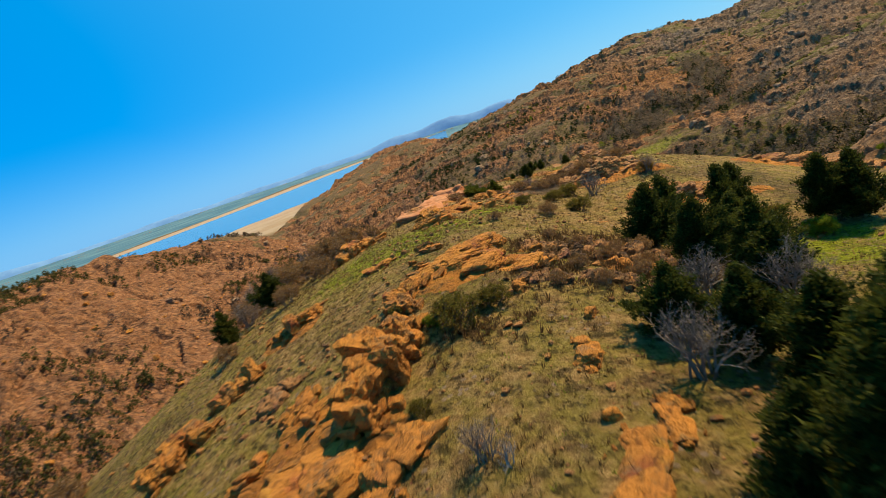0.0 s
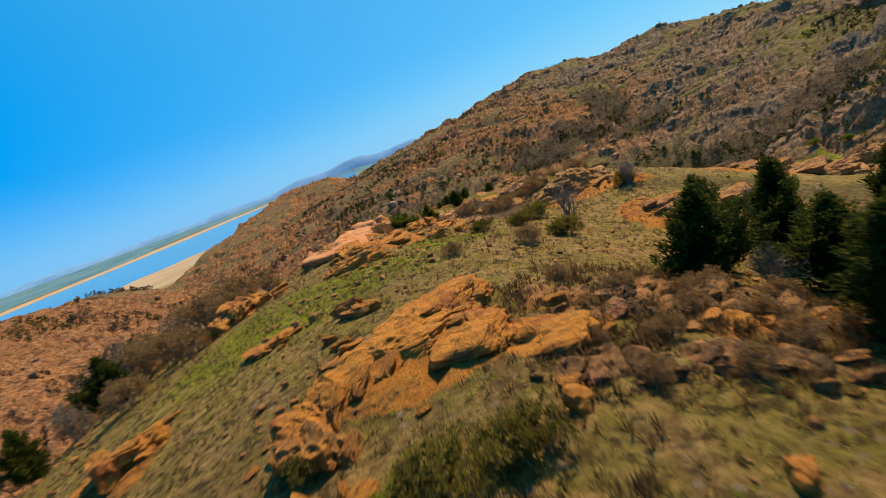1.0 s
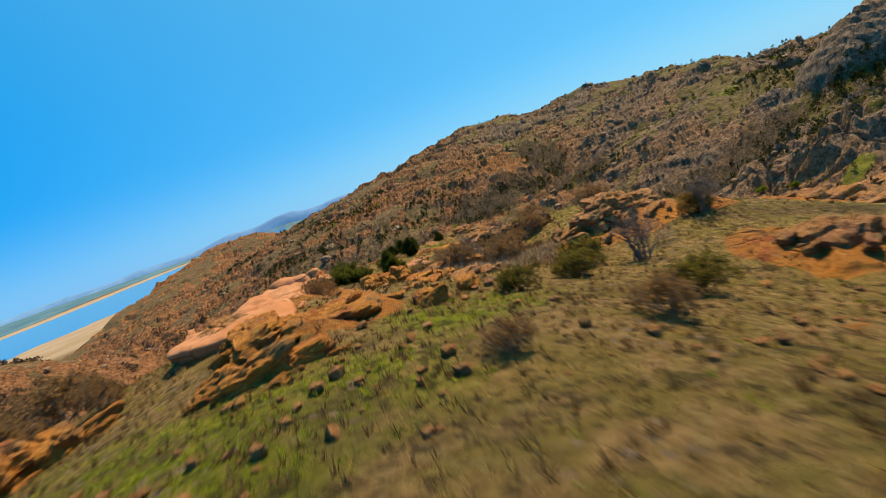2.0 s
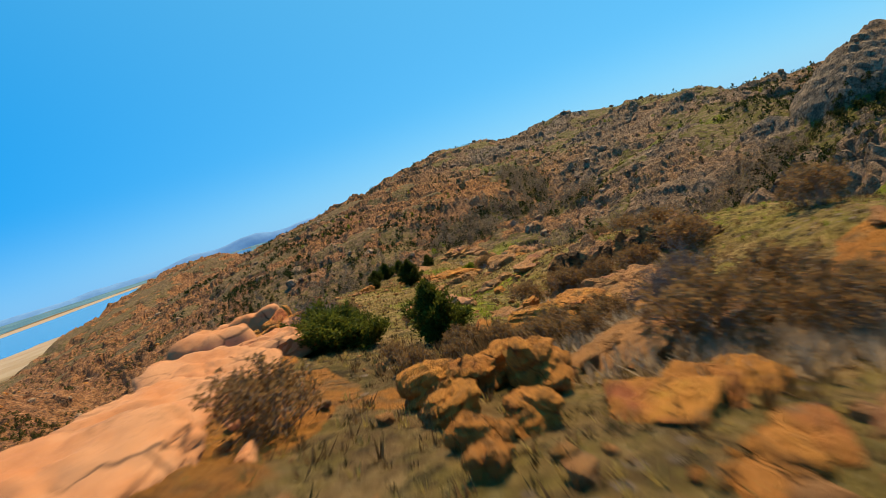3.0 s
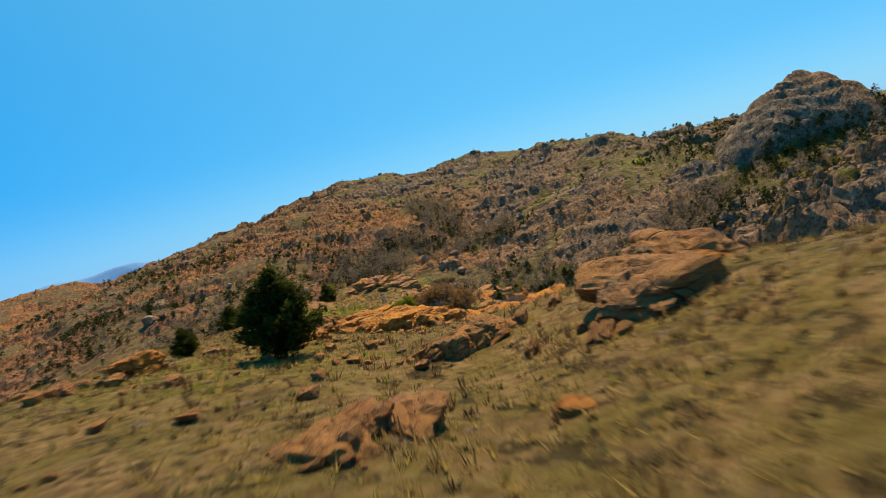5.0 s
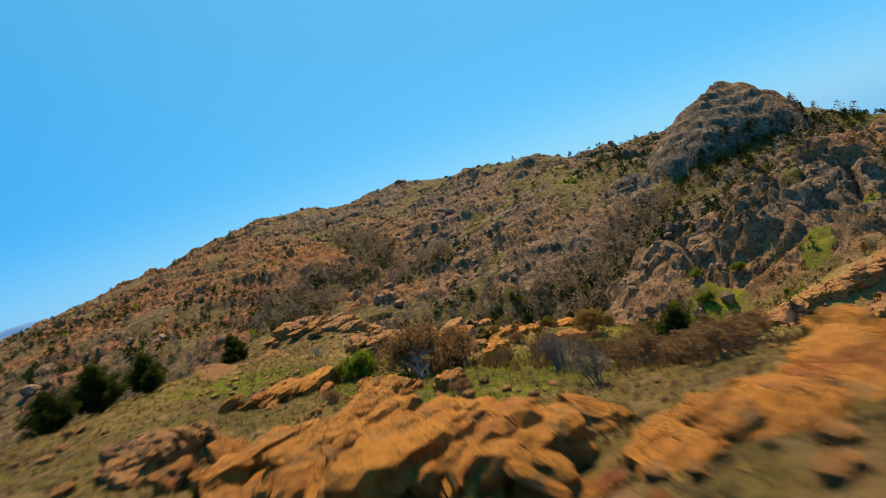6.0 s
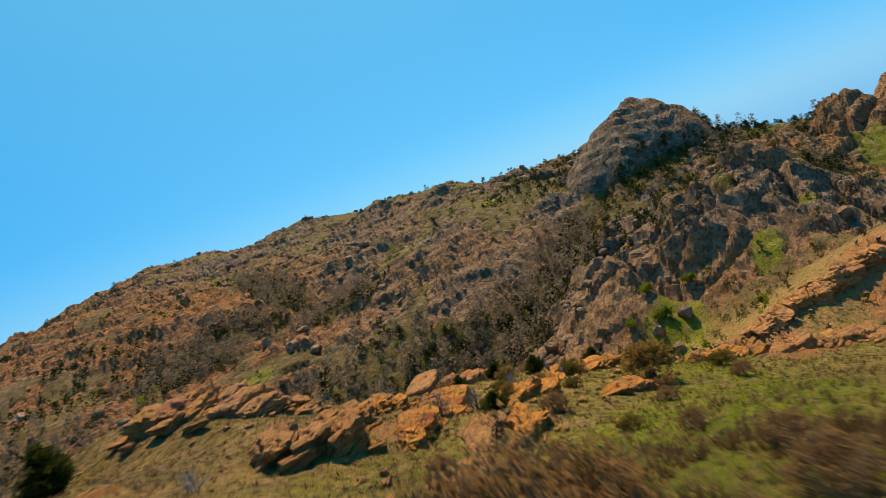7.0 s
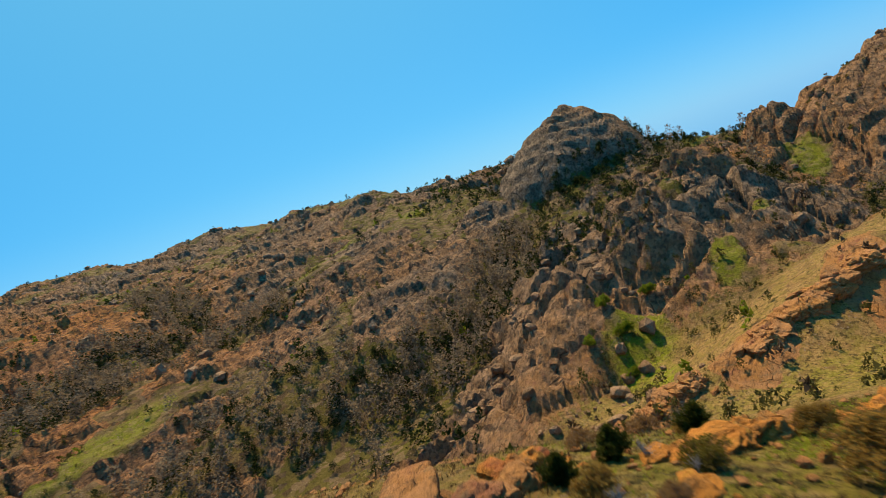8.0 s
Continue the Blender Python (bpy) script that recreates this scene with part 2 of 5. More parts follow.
def make_smooth(name, warm, pale):
    """Smooth, water-worn granite with faint stains and grain."""
    m, n, l, b = material(name, 0.8)
    coord = n.new("ShaderNodeTexCoord").outputs["Object"]
    c = mixed(n, l, ramp(n, l, noise_node(n, l, coord, 1.3, 7, 0.65), 0.35, 0.65), warm, pale)
    c = mixed(n, l, times(n, l, ramp(n, l, noise_node(n, l, coord, 0.7, 8, 0.7, 0.5), 0.58, 0.70), 0.6), c, (0.128, 0.06, 0.032))
    c = mixed(n, l, times(n, l, ramp(n, l, noise_node(n, l, coord, 0.04, 4, 0.7), 0.5, 0.75), 0.35), c, (0.192, 0.088, 0.04))
    c = mixed(n, l, times(n, l, cracks(n, l, coord, 1.4, 0.03), 0.7), c, DARK_ROCK)
    l.new(c, b.inputs["Base Color"])
    bump(n, l, noise_node(n, l, coord, 0.5, 12, 0.7), 0.7, 0.06, b)
    return m


# Mottled backdrop colour; the tints given to it carry painted distance haze.
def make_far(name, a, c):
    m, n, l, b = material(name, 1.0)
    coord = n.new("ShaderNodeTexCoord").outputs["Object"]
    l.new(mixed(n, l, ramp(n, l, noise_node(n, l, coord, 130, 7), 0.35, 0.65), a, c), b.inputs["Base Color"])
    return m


GROUND = make_ground()
GRANITE_SALMON = make_smooth("salmon_granite", (0.45, 0.165, 0.058), (0.48, 0.212, 0.09))
GRANITE_WARM, GRANITE_PALE, GRANITE_GREY = make_granite("orange_granite", 0.95), make_granite("tan_granite", 0.6), make_granite("grey_granite", 0.15)
GRANITE_DARK = make_granite("lichen_dark_granite", 0.6, 0.85)
GRANITE_CRAG = make_granite("crag_granite", 0.2)
CEDAR_LEAF = make_leaf("cedar_needles", (0.011, 0.018, 0.003), (0.096, 0.1, 0.014))
YOUNG_LEAF = make_leaf("young_cedar_needles", (0.028, 0.036, 0.005), (0.16, 0.156, 0.018))
OLIVE_LEAF = make_leaf("olive_leaves", (0.08, 0.062, 0.008), (0.232, 0.168, 0.027))
GREEN_LEAF = make_leaf("fresh_leaves", (0.088, 0.12, 0.006), (0.272, 0.288, 0.02))
RUST_LEAF = make_leaf("rusty_buds", (0.16, 0.08, 0.028), (0.336, 0.184, 0.064))
PINK_LEAF = make_leaf("pink_blossom", (0.2, 0.048, 0.072), (0.32, 0.104, 0.128))
GRASS = make_leaf("grass_blades", (0.22, 0.14, 0.034), (0.53, 0.35, 0.10), 0.8)
GREEN_GRASS = make_leaf("green_grass_blades", (0.14, 0.165, 0.010), (0.38, 0.39, 0.03), 0.8)
BROWN_GRASS = make_leaf("dead_grass_blades", (0.056, 0.03, 0.012), (0.208, 0.116, 0.044), 0.8)
TAN_STALK = make_leaf("tan_stalks", (0.18, 0.115, 0.06), (0.46, 0.32, 0.19), 0.85)
GOLD_LEAF = make_leaf("golden_leaves", (0.17, 0.095, 0.018), (0.40, 0.235, 0.05))
DARK_TUFT = make_leaf("dark_tuft_blades", (0.028, 0.019, 0.008), (0.096, 0.068, 0.024), 0.85, 0.2)
GREY_BARK = make_bark("grey_twigs", (0.10, 0.072, 0.052), (0.26, 0.20, 0.148))
BROWN_BARK = make_bark("brown_twigs", (0.088, 0.054, 0.03), (0.24, 0.152, 0.088))
TAN_BARK = make_bark("tan_twigs", (0.176, 0.12, 0.076), (0.384, 0.272, 0.176))
CEDAR_BARK = make_bark("cedar_bark", (0.04, 0.028, 0.02), (0.112, 0.08, 0.056))
FAR_WOOD = make_leaf("far_bare_woods", (0.056, 0.036, 0.021), (0.16, 0.104, 0.056), 0.8, 0.2)
FAR_BARE = make_leaf("far_bare_twigs", (0.13, 0.092, 0.058), (0.31, 0.225, 0.14), 0.8, 0.5)
FAR_CEDAR = make_leaf("far_cedar_needles", (0.01, 0.016, 0.004), (0.048, 0.058, 0.011))
FAR_OLIVE = make_leaf("far_olive_leaves", (0.045, 0.040, 0.010), (0.145, 0.118, 0.03))
DEAD_WOOD = make_bark("bleached_wood", (0.176, 0.152, 0.128), (0.336, 0.304, 0.264))


def make_water():
    m, n, l, b = material("lake_water", 0.12)
    b.inputs["Base Color"].default_value = (0.04, 0.16, 0.30, 1)
    b.inputs["Specular IOR Level"].default_value = 0.2
    coord = n.new("ShaderNodeTexCoord").outputs["Object"]
    bump(n, l, noise_node(n, l, coord, 3.0, 6), 0.25, 0.3, b)
    return m


# flats and hills: aerial haze is put into these blue base colours
WATER, HAZED_FLAT, HAZED_HILL = make_water(), make_far("haze_tinted_flats", (0.05, 0.12, 0.16), (0.12, 0.21, 0.22)), make_far("haze_tinted_hills", (0.13, 0.25, 0.42), (0.17, 0.31, 0.48))
# ---- the lie of the land ----
def hash2(ix, iy, seed):
    """A random number 0..1 for each whole-numbered cell."""
    a = (ix.astype(np.int64) * 374761393 + iy.astype(np.int64) * 668265263 + seed * 1274126177) & 0xFFFFFFFF
    a = ((a ^ (a >> 13)) * 1274126177) & 0xFFFFFFFF
    a = ((a ^ (a >> 16)) * 2246822519) & 0xFFFFFFFF
    return ((a ^ (a >> 15)) & 0xFFFFFF) / float(0xFFFFFF)


def soft_noise(x, y, seed):
    """Smooth value noise, about -1..1."""
    ix, iy = np.floor(x), np.floor(y)
    fx, fy = x - ix, y - iy
    fx, fy = fx * fx * fx * (fx * (fx * 6 - 15) + 10), fy * fy * fy * (fy * (fy * 6 - 15) + 10)
    a, b = hash2(ix, iy, seed), hash2(ix + 1, iy, seed)
    c, d = hash2(ix, iy + 1, seed), hash2(ix + 1, iy + 1, seed)
    return 2 * ((a + (b - a) * fx) * (1 - fy) + (c + (d - c) * fx) * fy) - 1


def fbm(x, y, size, seed, octaves=4, gain=0.5):
    total, amp, norm = 0.0, 1.0, 0.0
    for o in range(octaves):
        c, s = math.cos(0.7 * o + seed), math.sin(0.7 * o + seed)
        u, v = (c * x - s * y) / size, (s * x + c * y) / size
        total, norm = total + amp * soft_noise(u + 17.3 * o, v - 9.1 * o, seed + o), norm + amp
        amp, size = amp * gain, size * 0.5
    return total / norm


def blocks(x, y, size, stretch, angle, seed):
    """Jointed rock: for each place the height of its block (0..1) and how far it lies from the joint (0 on it)."""
    c, s = math.cos(angle), math.sin(angle)
    u, v = (c * x + s * y) / (size * stretch), (-s * x + c * y) / size
    ix, iy = np.floor(u), np.floor(v)
    near = np.full(np.shape(u), 9.0)
    second, tall = near.copy(), np.zeros(np.shape(u))
    for dx in (-1, 0, 1):
        for dy in (-1, 0, 1):
            jx, jy = ix + dx, iy + dy
            px, py = jx + 0.15 + 0.7 * hash2(jx, jy, seed), jy + 0.15 + 0.7 * hash2(jx, jy, seed + 5)
            d = np.hypot(u - px, v - py)
            h = hash2(jx, jy, seed + 9) + 0.5 * (hash2(jx, jy, seed + 3) - 0.5) * (u - px) + 0.7 * (v - py) * hash2(jx, jy, seed + 4)
            closer = d < near
            second = np.where(closer, near, np.minimum(second, d))
            tall = np.where(closer, h, tall)
            near = np.where(closer, d, near)
    return tall, second - near


def smoothstep(a, b, v):
    t = np.clip((v - a) / (b - a), 0, 1)
    return t * t * (3 - 2 * t)


def ridge(x, y, crest, left, right, rounding, bend=0.0):
    """Height of a ridge with that crest line (x, y, z), falling away at the slopes left and right of it
    (bend: ever steeper on the left)."""
    height = np.full(np.shape(x), -1e4)
    for (ax, ay, az), (bx, by, bz) in zip(crest, crest[1:]):
        ex, ey = bx - ax, by - ay
        long = ex * ex + ey * ey
        t = np.clip(((x - ax) * ex + (y - ay) * ey) / long, 0, 1)
        dx, dy = x - ax - t * ex, y - ay - t * ey
        d2 = dx * dx + dy * dy
        side = smoothstep(-1, 1, (ex * dy - ey * dx) / math.sqrt(long) / (np.sqrt(d2) + rounding))
        slope = right + (left - right) * side
        h = az + (bz - az) * t - slope * (np.sqrt(d2 + rounding * rounding) - rounding) - bend * side * np.minimum(d2, 3600)
        height = np.maximum(height, h)
    return height


def join(a, b, soft):
    """The higher of two surfaces, with a soft seam."""
    h = np.clip(0.5 + 0.5 * (a - b) / soft, 0, 1)
    return b + (a - b) * h + soft * h * (1 - h)


SPUR = [(-3, -70, -5), (-1, -5, -9.4), (0, 14, -9.6), (-0.5, 26, -8.6), (-2, 36, -8.0), (-2.2, 44, -8.1), (0, 58, -9.9), (3, 72, -11.3),
        (7, 88, -13.1), (14, 98, -14.5), (20, 101.5, -15.4)]
LIP = [(22.3, 110.5, -15.9), (23.4, 104.5, -16.0), (23.6, 98.5, -17.0), (30, 101.3, -19.3)]
RIM = [(19, 101.3, -15.6), (29, 100.3, -18.9), (36, 95.5, -21.8), (43, 90.8, -24.6), (60, 84, -28), (80, 76, -34)]
RIB = [(50, 112.5, -37), (58, 109, -33.6), (66, 104, -31.4), (71, 98, -29.9), (80, 91, -28.8), (94, 82, -28.5)]
KNOLL = [(9, 41, -10.6), (11, 47, -9.6), (13, 54, -10), (12, 60, -10.5), (14, 70, -12)]
NORTH = [(-230, 630, -50), (-125, 648, -26), (-108, 668, -20), (-84, 672, -4.5), (-60, 622, -9), (-35, 577, -7.5), (-20, 556, -14), (8, 539, -16.5),
         (36, 477, -10), (66, 444, -3.5), (84, 430, 1.5), (115, 412, 7.5), (148, 411, 13), (186, 381, 8.6), (214, 368, 10)]
EAST = [(232, 395, 2), (213, 366, 9.6), (208, 326, 0.6), (206, 290, 4.4), (200, 238, -1.4), (214, 217, -7), (234, 199, -8.4)]
SHOULDER = [(-40, 330, -33), (5, 262, -22), (24, 264, -18), (46, 257, -16), (78, 273, -10), (111, 279, -9.6), (135, 262, -14), (165, 212, -14.5), (146, 178, -14.5), (206, 172, -11), (240, 185, -9)]
CRAG = [(150, 108, -22), (132, 109, -21.5), (117, 110.5, -21), (110, 117.5, -25.2), (103, 126, -29), (91, 121.5, -30.6), (80, 123, -34.5), (66, 121, -37)]
BROW = [(206, 172, -11), (184, 152, -11.5), (160, 139, -12), (172, 121, -17.6), (168, 107, -20.6), (158, 94, -21.5)]
SADDLE = [(158, 94, -21.5), (163, 84, -19), (171, 72, -12.5), (182, 52, -6), (205, 10, 4)]
WEST = [(-190, 30, 4), (-150, 90, -1), (-126, 135, -5.5), (-124, 165, -8), (-112, 190, -9.8), (-100, 215, -15), (-85, 240, -27), (-62, 262, -46)]
DOME = (158.6, 139.4, 20, 17, 10.6)
GULLY = [(20, 158, 0), (60, 151, 0), (87, 141, 0), (118, 146, -2), (138, 143, -9)]
LAKE = -45.0
FAR_SHORE = [(-2600, -900), (-1100, 700), (-730, 1200), (-600, 1600), (-450, 2560), (-150, 3700)]


def shore_side(x, y):
    """Metres beyond the far shore of the lake (minus: on the lake's side)."""
    best, side = np.full(np.shape(x), 1e12), np.zeros(np.shape(x))
    for (ax, ay), (bx, by) in zip(FAR_SHORE, FAR_SHORE[1:]):
        ex, ey = bx - ax, by - ay
        t = np.clip(((x - ax) * ex + (y - ay) * ey) / (ex * ex + ey * ey), 0, 1)
        d = np.hypot(x - ax - t * ex, y - ay - t * ey)
        s = np.where(ex * (y - ay) - ey * (x - ax) > 0, d, -d)
        side = np.where(d < best, s, side)
        best = np.minimum(best, d)
    return side


def lie(x, y):
    """The smooth lie of the land, without rock and tussocks."""
    far = shore_side(x, y) + 25 * fbm(x, y, 300, 71, 3)
    near = 0.914 * (x + 262) - 0.406 * (y - 430) + 22 * fbm(x, y, 130, 72, 3)
    plain = np.where(far > 0, LAKE + np.minimum(far * 0.004, 2.0) + np.clip(far - 500, 0, 3000) * 0.004,
                     LAKE + np.where(near > 0, np.minimum(near * 0.008, 3.2), np.maximum(near * 0.03, -5)))
    plain = np.where(far > -60, np.maximum(plain, LAKE + np.clip(far, -60, 500) * 0.004), plain)
    h = plain - np.clip(x - 320, 0, None) * 0.12 * smoothstep(1800, 500, y)
    mountain = join(ridge(x, y, NORTH, 0.3, 0.19, 10), ridge(x, y, EAST, 0.3, 0.36, 8), 3)
    mountain = join(mountain, ridge(x, y, SHOULDER, 0.2, 0.31, 6), 3)
    for other in (ridge(x, y, BROW, 0.4, 0.42, 3), ridge(x, y, SADDLE, 0.5, 0.5, 4), ridge(x, y, CRAG, 0.6, 0.45, 3), ridge(x, y, RIB, 0.55, 0.3, 1.5)):
        mountain = join(mountain, other, 3)
    mountain = mountain + 2.2 * fbm(x, y, 60, 31, 3)
    # the wooded gully below the crag, and gullies that run down the face
    mountain = mountain - 7 * np.exp(-(np.maximum(0, -ridge(x, y, GULLY, 1, 1, 0.01)) / 11) ** 2)
    mountain = mountain - 3.0 * np.clip(1 - np.abs(fbm(x, y, 75, 37, 2)) * 5, 0, 1)
    # the headland's foot at the lake
    foot = 0.97 * x - 0.24 * y + 264 + 8 * fbm(x, y, 50, 38, 3)
    mountain = np.where(y > 300, np.minimum(mountain, LAKE + 0.6 + 1.6 * np.maximum(foot, 0)), mountain)
    cx, cy, along, across, top = DOME
    u, v = 0.72 * (x - cx) - 0.69 * (y - cy), 0.69 * (x - cx) + 0.72 * (y - cy)
    q = np.clip(1 - (u / along) ** 2 - (v / across) ** 2, 0, 1)
    mountain = mountain + top * q ** 0.66 * (1 + 0.12 * u / along)
    west = ridge(x, y, WEST, 0.5, 0.55, 8) + 3 * fbm(x, y, 45, 33, 3)
    spur = ridge(x, y, SPUR, 0.17, 0.265, 3.0, 0.0075) + 0.5 * fbm(x, y, 14, 35, 3)
    off = -ridge(x, y, [(px, py, 0) for px, py, _ in SPUR], 1, 1, 0.01)
    spur = spur - 0.02 * np.clip(off - 12, 0, 60) ** 2 * smoothstep(70, 92, y)
    spur = spur - 1.2 * smoothstep(17, 24, x) * smoothstep(86, 93, y)      # the last meadow dips to the rim
    spur = join(spur, ridge(x, y, RIM, 0.7, 0.22, 2.0) + 0.4 * fbm(x, y, 14, 35, 3), 1.0)
    spur = join(spur, ridge(x, y, LIP, 0.6, 0.6, 1.5), 0.8)
    spur = spur - 1.5 * np.exp(-((x - 11) / 6) ** 2 - ((y - 32) / 7) ** 2)
    spur = join(spur, ridge(x, y, KNOLL, 0.4, 0.4, 2.5), 1.0)
    h = join(join(h, mountain, 5), west, 5)
    return join(h, spur, 2.5)
# ---- end of the lie ----


# ---- the ground: one sheet ----
# beds of bare granite on the spur: x, y, half-length along x and along y
BEDROCK = [(-0.8, 27.4, 2.3, 1.5), (5.4, 25.8, 1.5, 0.6), (-5, 18.6, 2.6, 2.0), (-0.6, 40.5, 1.8, 1.4), (-2.6, 50, 3.0, 6.0), (4.6, 47.4, 1.2, 0.6), (7, 52.8, 1.8, 2.4),
           (11, 46.5, 3.6, 2.4), (13.2, 39.5, 4.0, 2.0), (13, 69.5, 1.2, 0.7), (2.3, 20, 0.3, 0.7),
           (43.5, 90.6, 6.0, 1.2), (62, 106.5, 6, 1.6), (70, 100, 5, 3), (80, 91.5, 7, 2.5), (28, 98.6, 1.2, 0.7), (25.5, 97, 1.0, 0.6), (27, 49.5, 7.0, 1.6), (-8.8, 30.5, 1.6, 1.2), (30.5, 101, 1, 0.7)]
# patches of fresh grass
MEADOW = [(-5, 35.5, 6, 4), (14.5, 29.5, 5, 4), (5.5, 58.5, 2.2, 5), (7.5, 63, 4, 3), (18.5, 88, 4.5, 3.5), (19.5, 84.2, 4, 3), (22.5, 87.5, 4, 3), (28, 90.5, 9, 4), (17, 93.5, 4, 3), (2.2, 39, 2, 2.2), (83, 112.5, 9, 4), (107, 99, 3, 1.5), (38, 94, 8, 3), (96, 103, 5, 2.2), (74, 110, 8, 3), (172, 112, 9, 5), (140, 92, 9, 4), (130, 205, 20, 7), (60, 190, 18, 7), (160, 190, 16, 7)]


def patches(x, y, spots):
    f = np.full(np.shape(x), -9.0)
    for cx, cy, rx, ry in spots:
        f = np.maximum(f, 1 - np.hypot((x - cx) / rx, (y - cy) / ry))
    return f


# woods: x, y, half-length along x and y, density
WOODS = [(76, 149, 16, 12, 1.0), (90, 146, 16, 9, 1.0), (106, 142, 13, 8, 1.0), (121, 143, 13, 8, 1.0), (66, 150, 13, 12, 0.6), (59, 167, 18, 14, 0.4), (75, 164, 18, 9, 0.5),
         (88, 224, 12, 12, 0.9), (108, 239, 9, 15, 0.9), (113, 253, 8, 15, 0.8), (96, 200, 14, 8, 0.7), (66, 218, 14, 14, 0.9), (-40, 170, 30, 40, 0.4), (20, 200, 26, 24, 0.5)]
DOME_WOODS = [(146, 129, 14, 7, 1.0), (150, 117, 13, 7, 1.0), (168, 116, 14, 8, 1.0), (132, 124, 10, 6, 1.0), (180, 128, 14, 10, 0.9), (138, 138, 12, 8, 0.9), (164, 104, 9, 6, 0.9), (128, 98, 9, 5, 0.8), (120, 84, 12, 6, 0.7), (-5, 245, 26, 24, 0.4)]


def wooded(x, y, spots=WOODS + DOME_WOODS):
    f = np.zeros(np.shape(x))
    for cx, cy, rx, ry, d in spots:
        f = np.maximum(f, d * smoothstep(1.15, 0.6, np.hypot((x - cx) / rx, (y - cy) / ry) + 0.35 * fbm(x, y, 12, 97, 3)))
    cx, cy, along, across, _ = DOME
    u, v = 0.72 * (x - cx) - 0.69 * (y - cy), 0.69 * (x - cx) + 0.72 * (y - cy)
    return f * smoothstep(0.72, 0.95, np.hypot(u / along, v / across))


def ledge(level, tall):
    """Turns a slope into treads and risers of that height: the offset from the slope."""
    f = level / tall - np.floor(level / tall)
    return tall * (smoothstep(0.45, 1.0, f) - f)


def land(x, y):
    """Height, and how far each place is rock, fresh grass, warm rock and sand."""
    base = lie(x, y)
    away = -ridge(x, y, [(px, py, 0) for px, py, _ in SPUR + RIM[1:5]], 1, 1, 0.01)
    spur = smoothstep(48, 24, away)
    cx, cy, along, across, _ = DOME
    u, v = 0.72 * (x - cx) - 0.69 * (y - cy), 0.69 * (x - cx) + 0.72 * (y - cy)
    dome = smoothstep(1.05, 0.9, np.hypot(u / along, v / across))
    crag = smoothstep(-34, -8, ridge(x, y, [(px, py, 0) for px, py, _ in CRAG], 1, 1, 0.01))
    ta, ea = blocks(x + 2.5 * fbm(x, y, 11, 114, 2), y + 2.5 * fbm(x, y, 11, 115, 2), 6.0, 2.4, -0.75, 11)
    peak = smoothstep(-45, -14, ridge(x, y, [(px, py, 0) for px, py, _ in SADDLE[1:]], 1, 1, 0.01))
    rn = 0.8 * fbm(x, y, 42, 41, 4) + 0.7 * fbm(x, y, 9, 42, 3)
    rock_far = smoothstep(-0.27, 0.0, rn + 0.16 * crag + 0.35 * peak + 0.4 * smoothstep(-45, -75, x) * smoothstep(300, 250, y) + 0.10 * (ta - 0.5))
    rock_far = np.maximum(rock_far * (1 - 0.65 * smoothstep(0.0, 0.4, patches(x, y, MEADOW) + 0.6 * fbm(x, y, 7, 43, 3))) * (1 - 0.85 * wooded(x, y)), dome) * smoothstep(LAKE + 1.5, LAKE + 5, base) * (1 - spur)
    bed = patches(x, y, BEDROCK)
    rock_near = np.maximum(smoothstep(0.56, 0.66, fbm(x, y, 6, 51, 4)) * 0.9, smoothstep(-0.15, 0.12, bed + 0.35 * fbm(x, y, 2.2, 52, 3))) * spur
    tb, eb = blocks(x + fbm(x, y, 5, 116, 2), y + fbm(x, y, 5, 117, 2), 3.0, 1.9, -0.6, 12)
    # ledges along the contours, broken by joints
    level = 0.75 * base + 0.10 * x + 0.04 * y + 4.0 * fbm(x, y, 34, 111, 3) + 0.9 * fbm(x, y, 7, 112, 3) + 1.6 * ta
    bold = smoothstep(-0.35, 0.35, fbm(x, y, 38, 118, 3))
    far_rock = 1.0 * bold * ledge(level, 4.2) + 0.6 * ledge(level + 1.5 * tb, 1.7) + 2.4 * (ta - 0.4) + 1.5 * (tb - 0.4) - 0.7 * (1 - smoothstep(0, 0.16, ea)) - 0.35 * (1 - smoothstep(0, 0.22, eb))
    tc, ec = blocks(x, y, 1.5, 2.2, 0.45, 13)
    td, ed = blocks(x, y, 0.55, 2.0, 0.5, 14)
    near_rock = 0.38 * (tc - 0.25) + 0.12 * td - 0.2 * (1 - smoothstep(0, 0.2, ec)) - 0.06 * (1 - smoothstep(0, 0.25, ed))
    soil = 0.10 * fbm(x, y, 1.6, 55, 4) * spur + (0.55 * fbm(x, y, 7, 56, 4)) * (1 - spur) * smoothstep(LAKE + 1, LAKE + 4, base)
    west = smoothstep(-45, -75, x) * smoothstep(300, 250, y)
    rugged = 0.6 * np.abs(fbm(x, y, 5, 78, 3)) + 0.3 * fbm(x, y, 2.4, 77, 2)
    far_rock = far_rock + rugged * (1 - dome * 0.5)
    te, ee = blocks(x + 3 * fbm(x, y, 14, 119, 2), y + 3 * fbm(x, y, 14, 120, 2), 9.0, 1.6, -0.75, 15)
    far_rock = far_rock + (0.15 + 0.85 * crag + 0.6 * peak) * (3.4 * (te - 0.35) - 2.2 * (1 - smoothstep(0, 0.2, ee)))
    fall_y, fall_x = np.gradient(base, YS, XS)
    shell = 0.8 * ledge(base + 0.16 * (x - 150) - 0.06 * (y - 140) + 2.2 * fbm(x, y, 12, 113, 3) + 2.4 * ta, 3.3) + 1.5 * (ta - 0.4) + 0.9 * (tb - 0.4) - 0.5 * (1 - smoothstep(0, 0.16, ea))
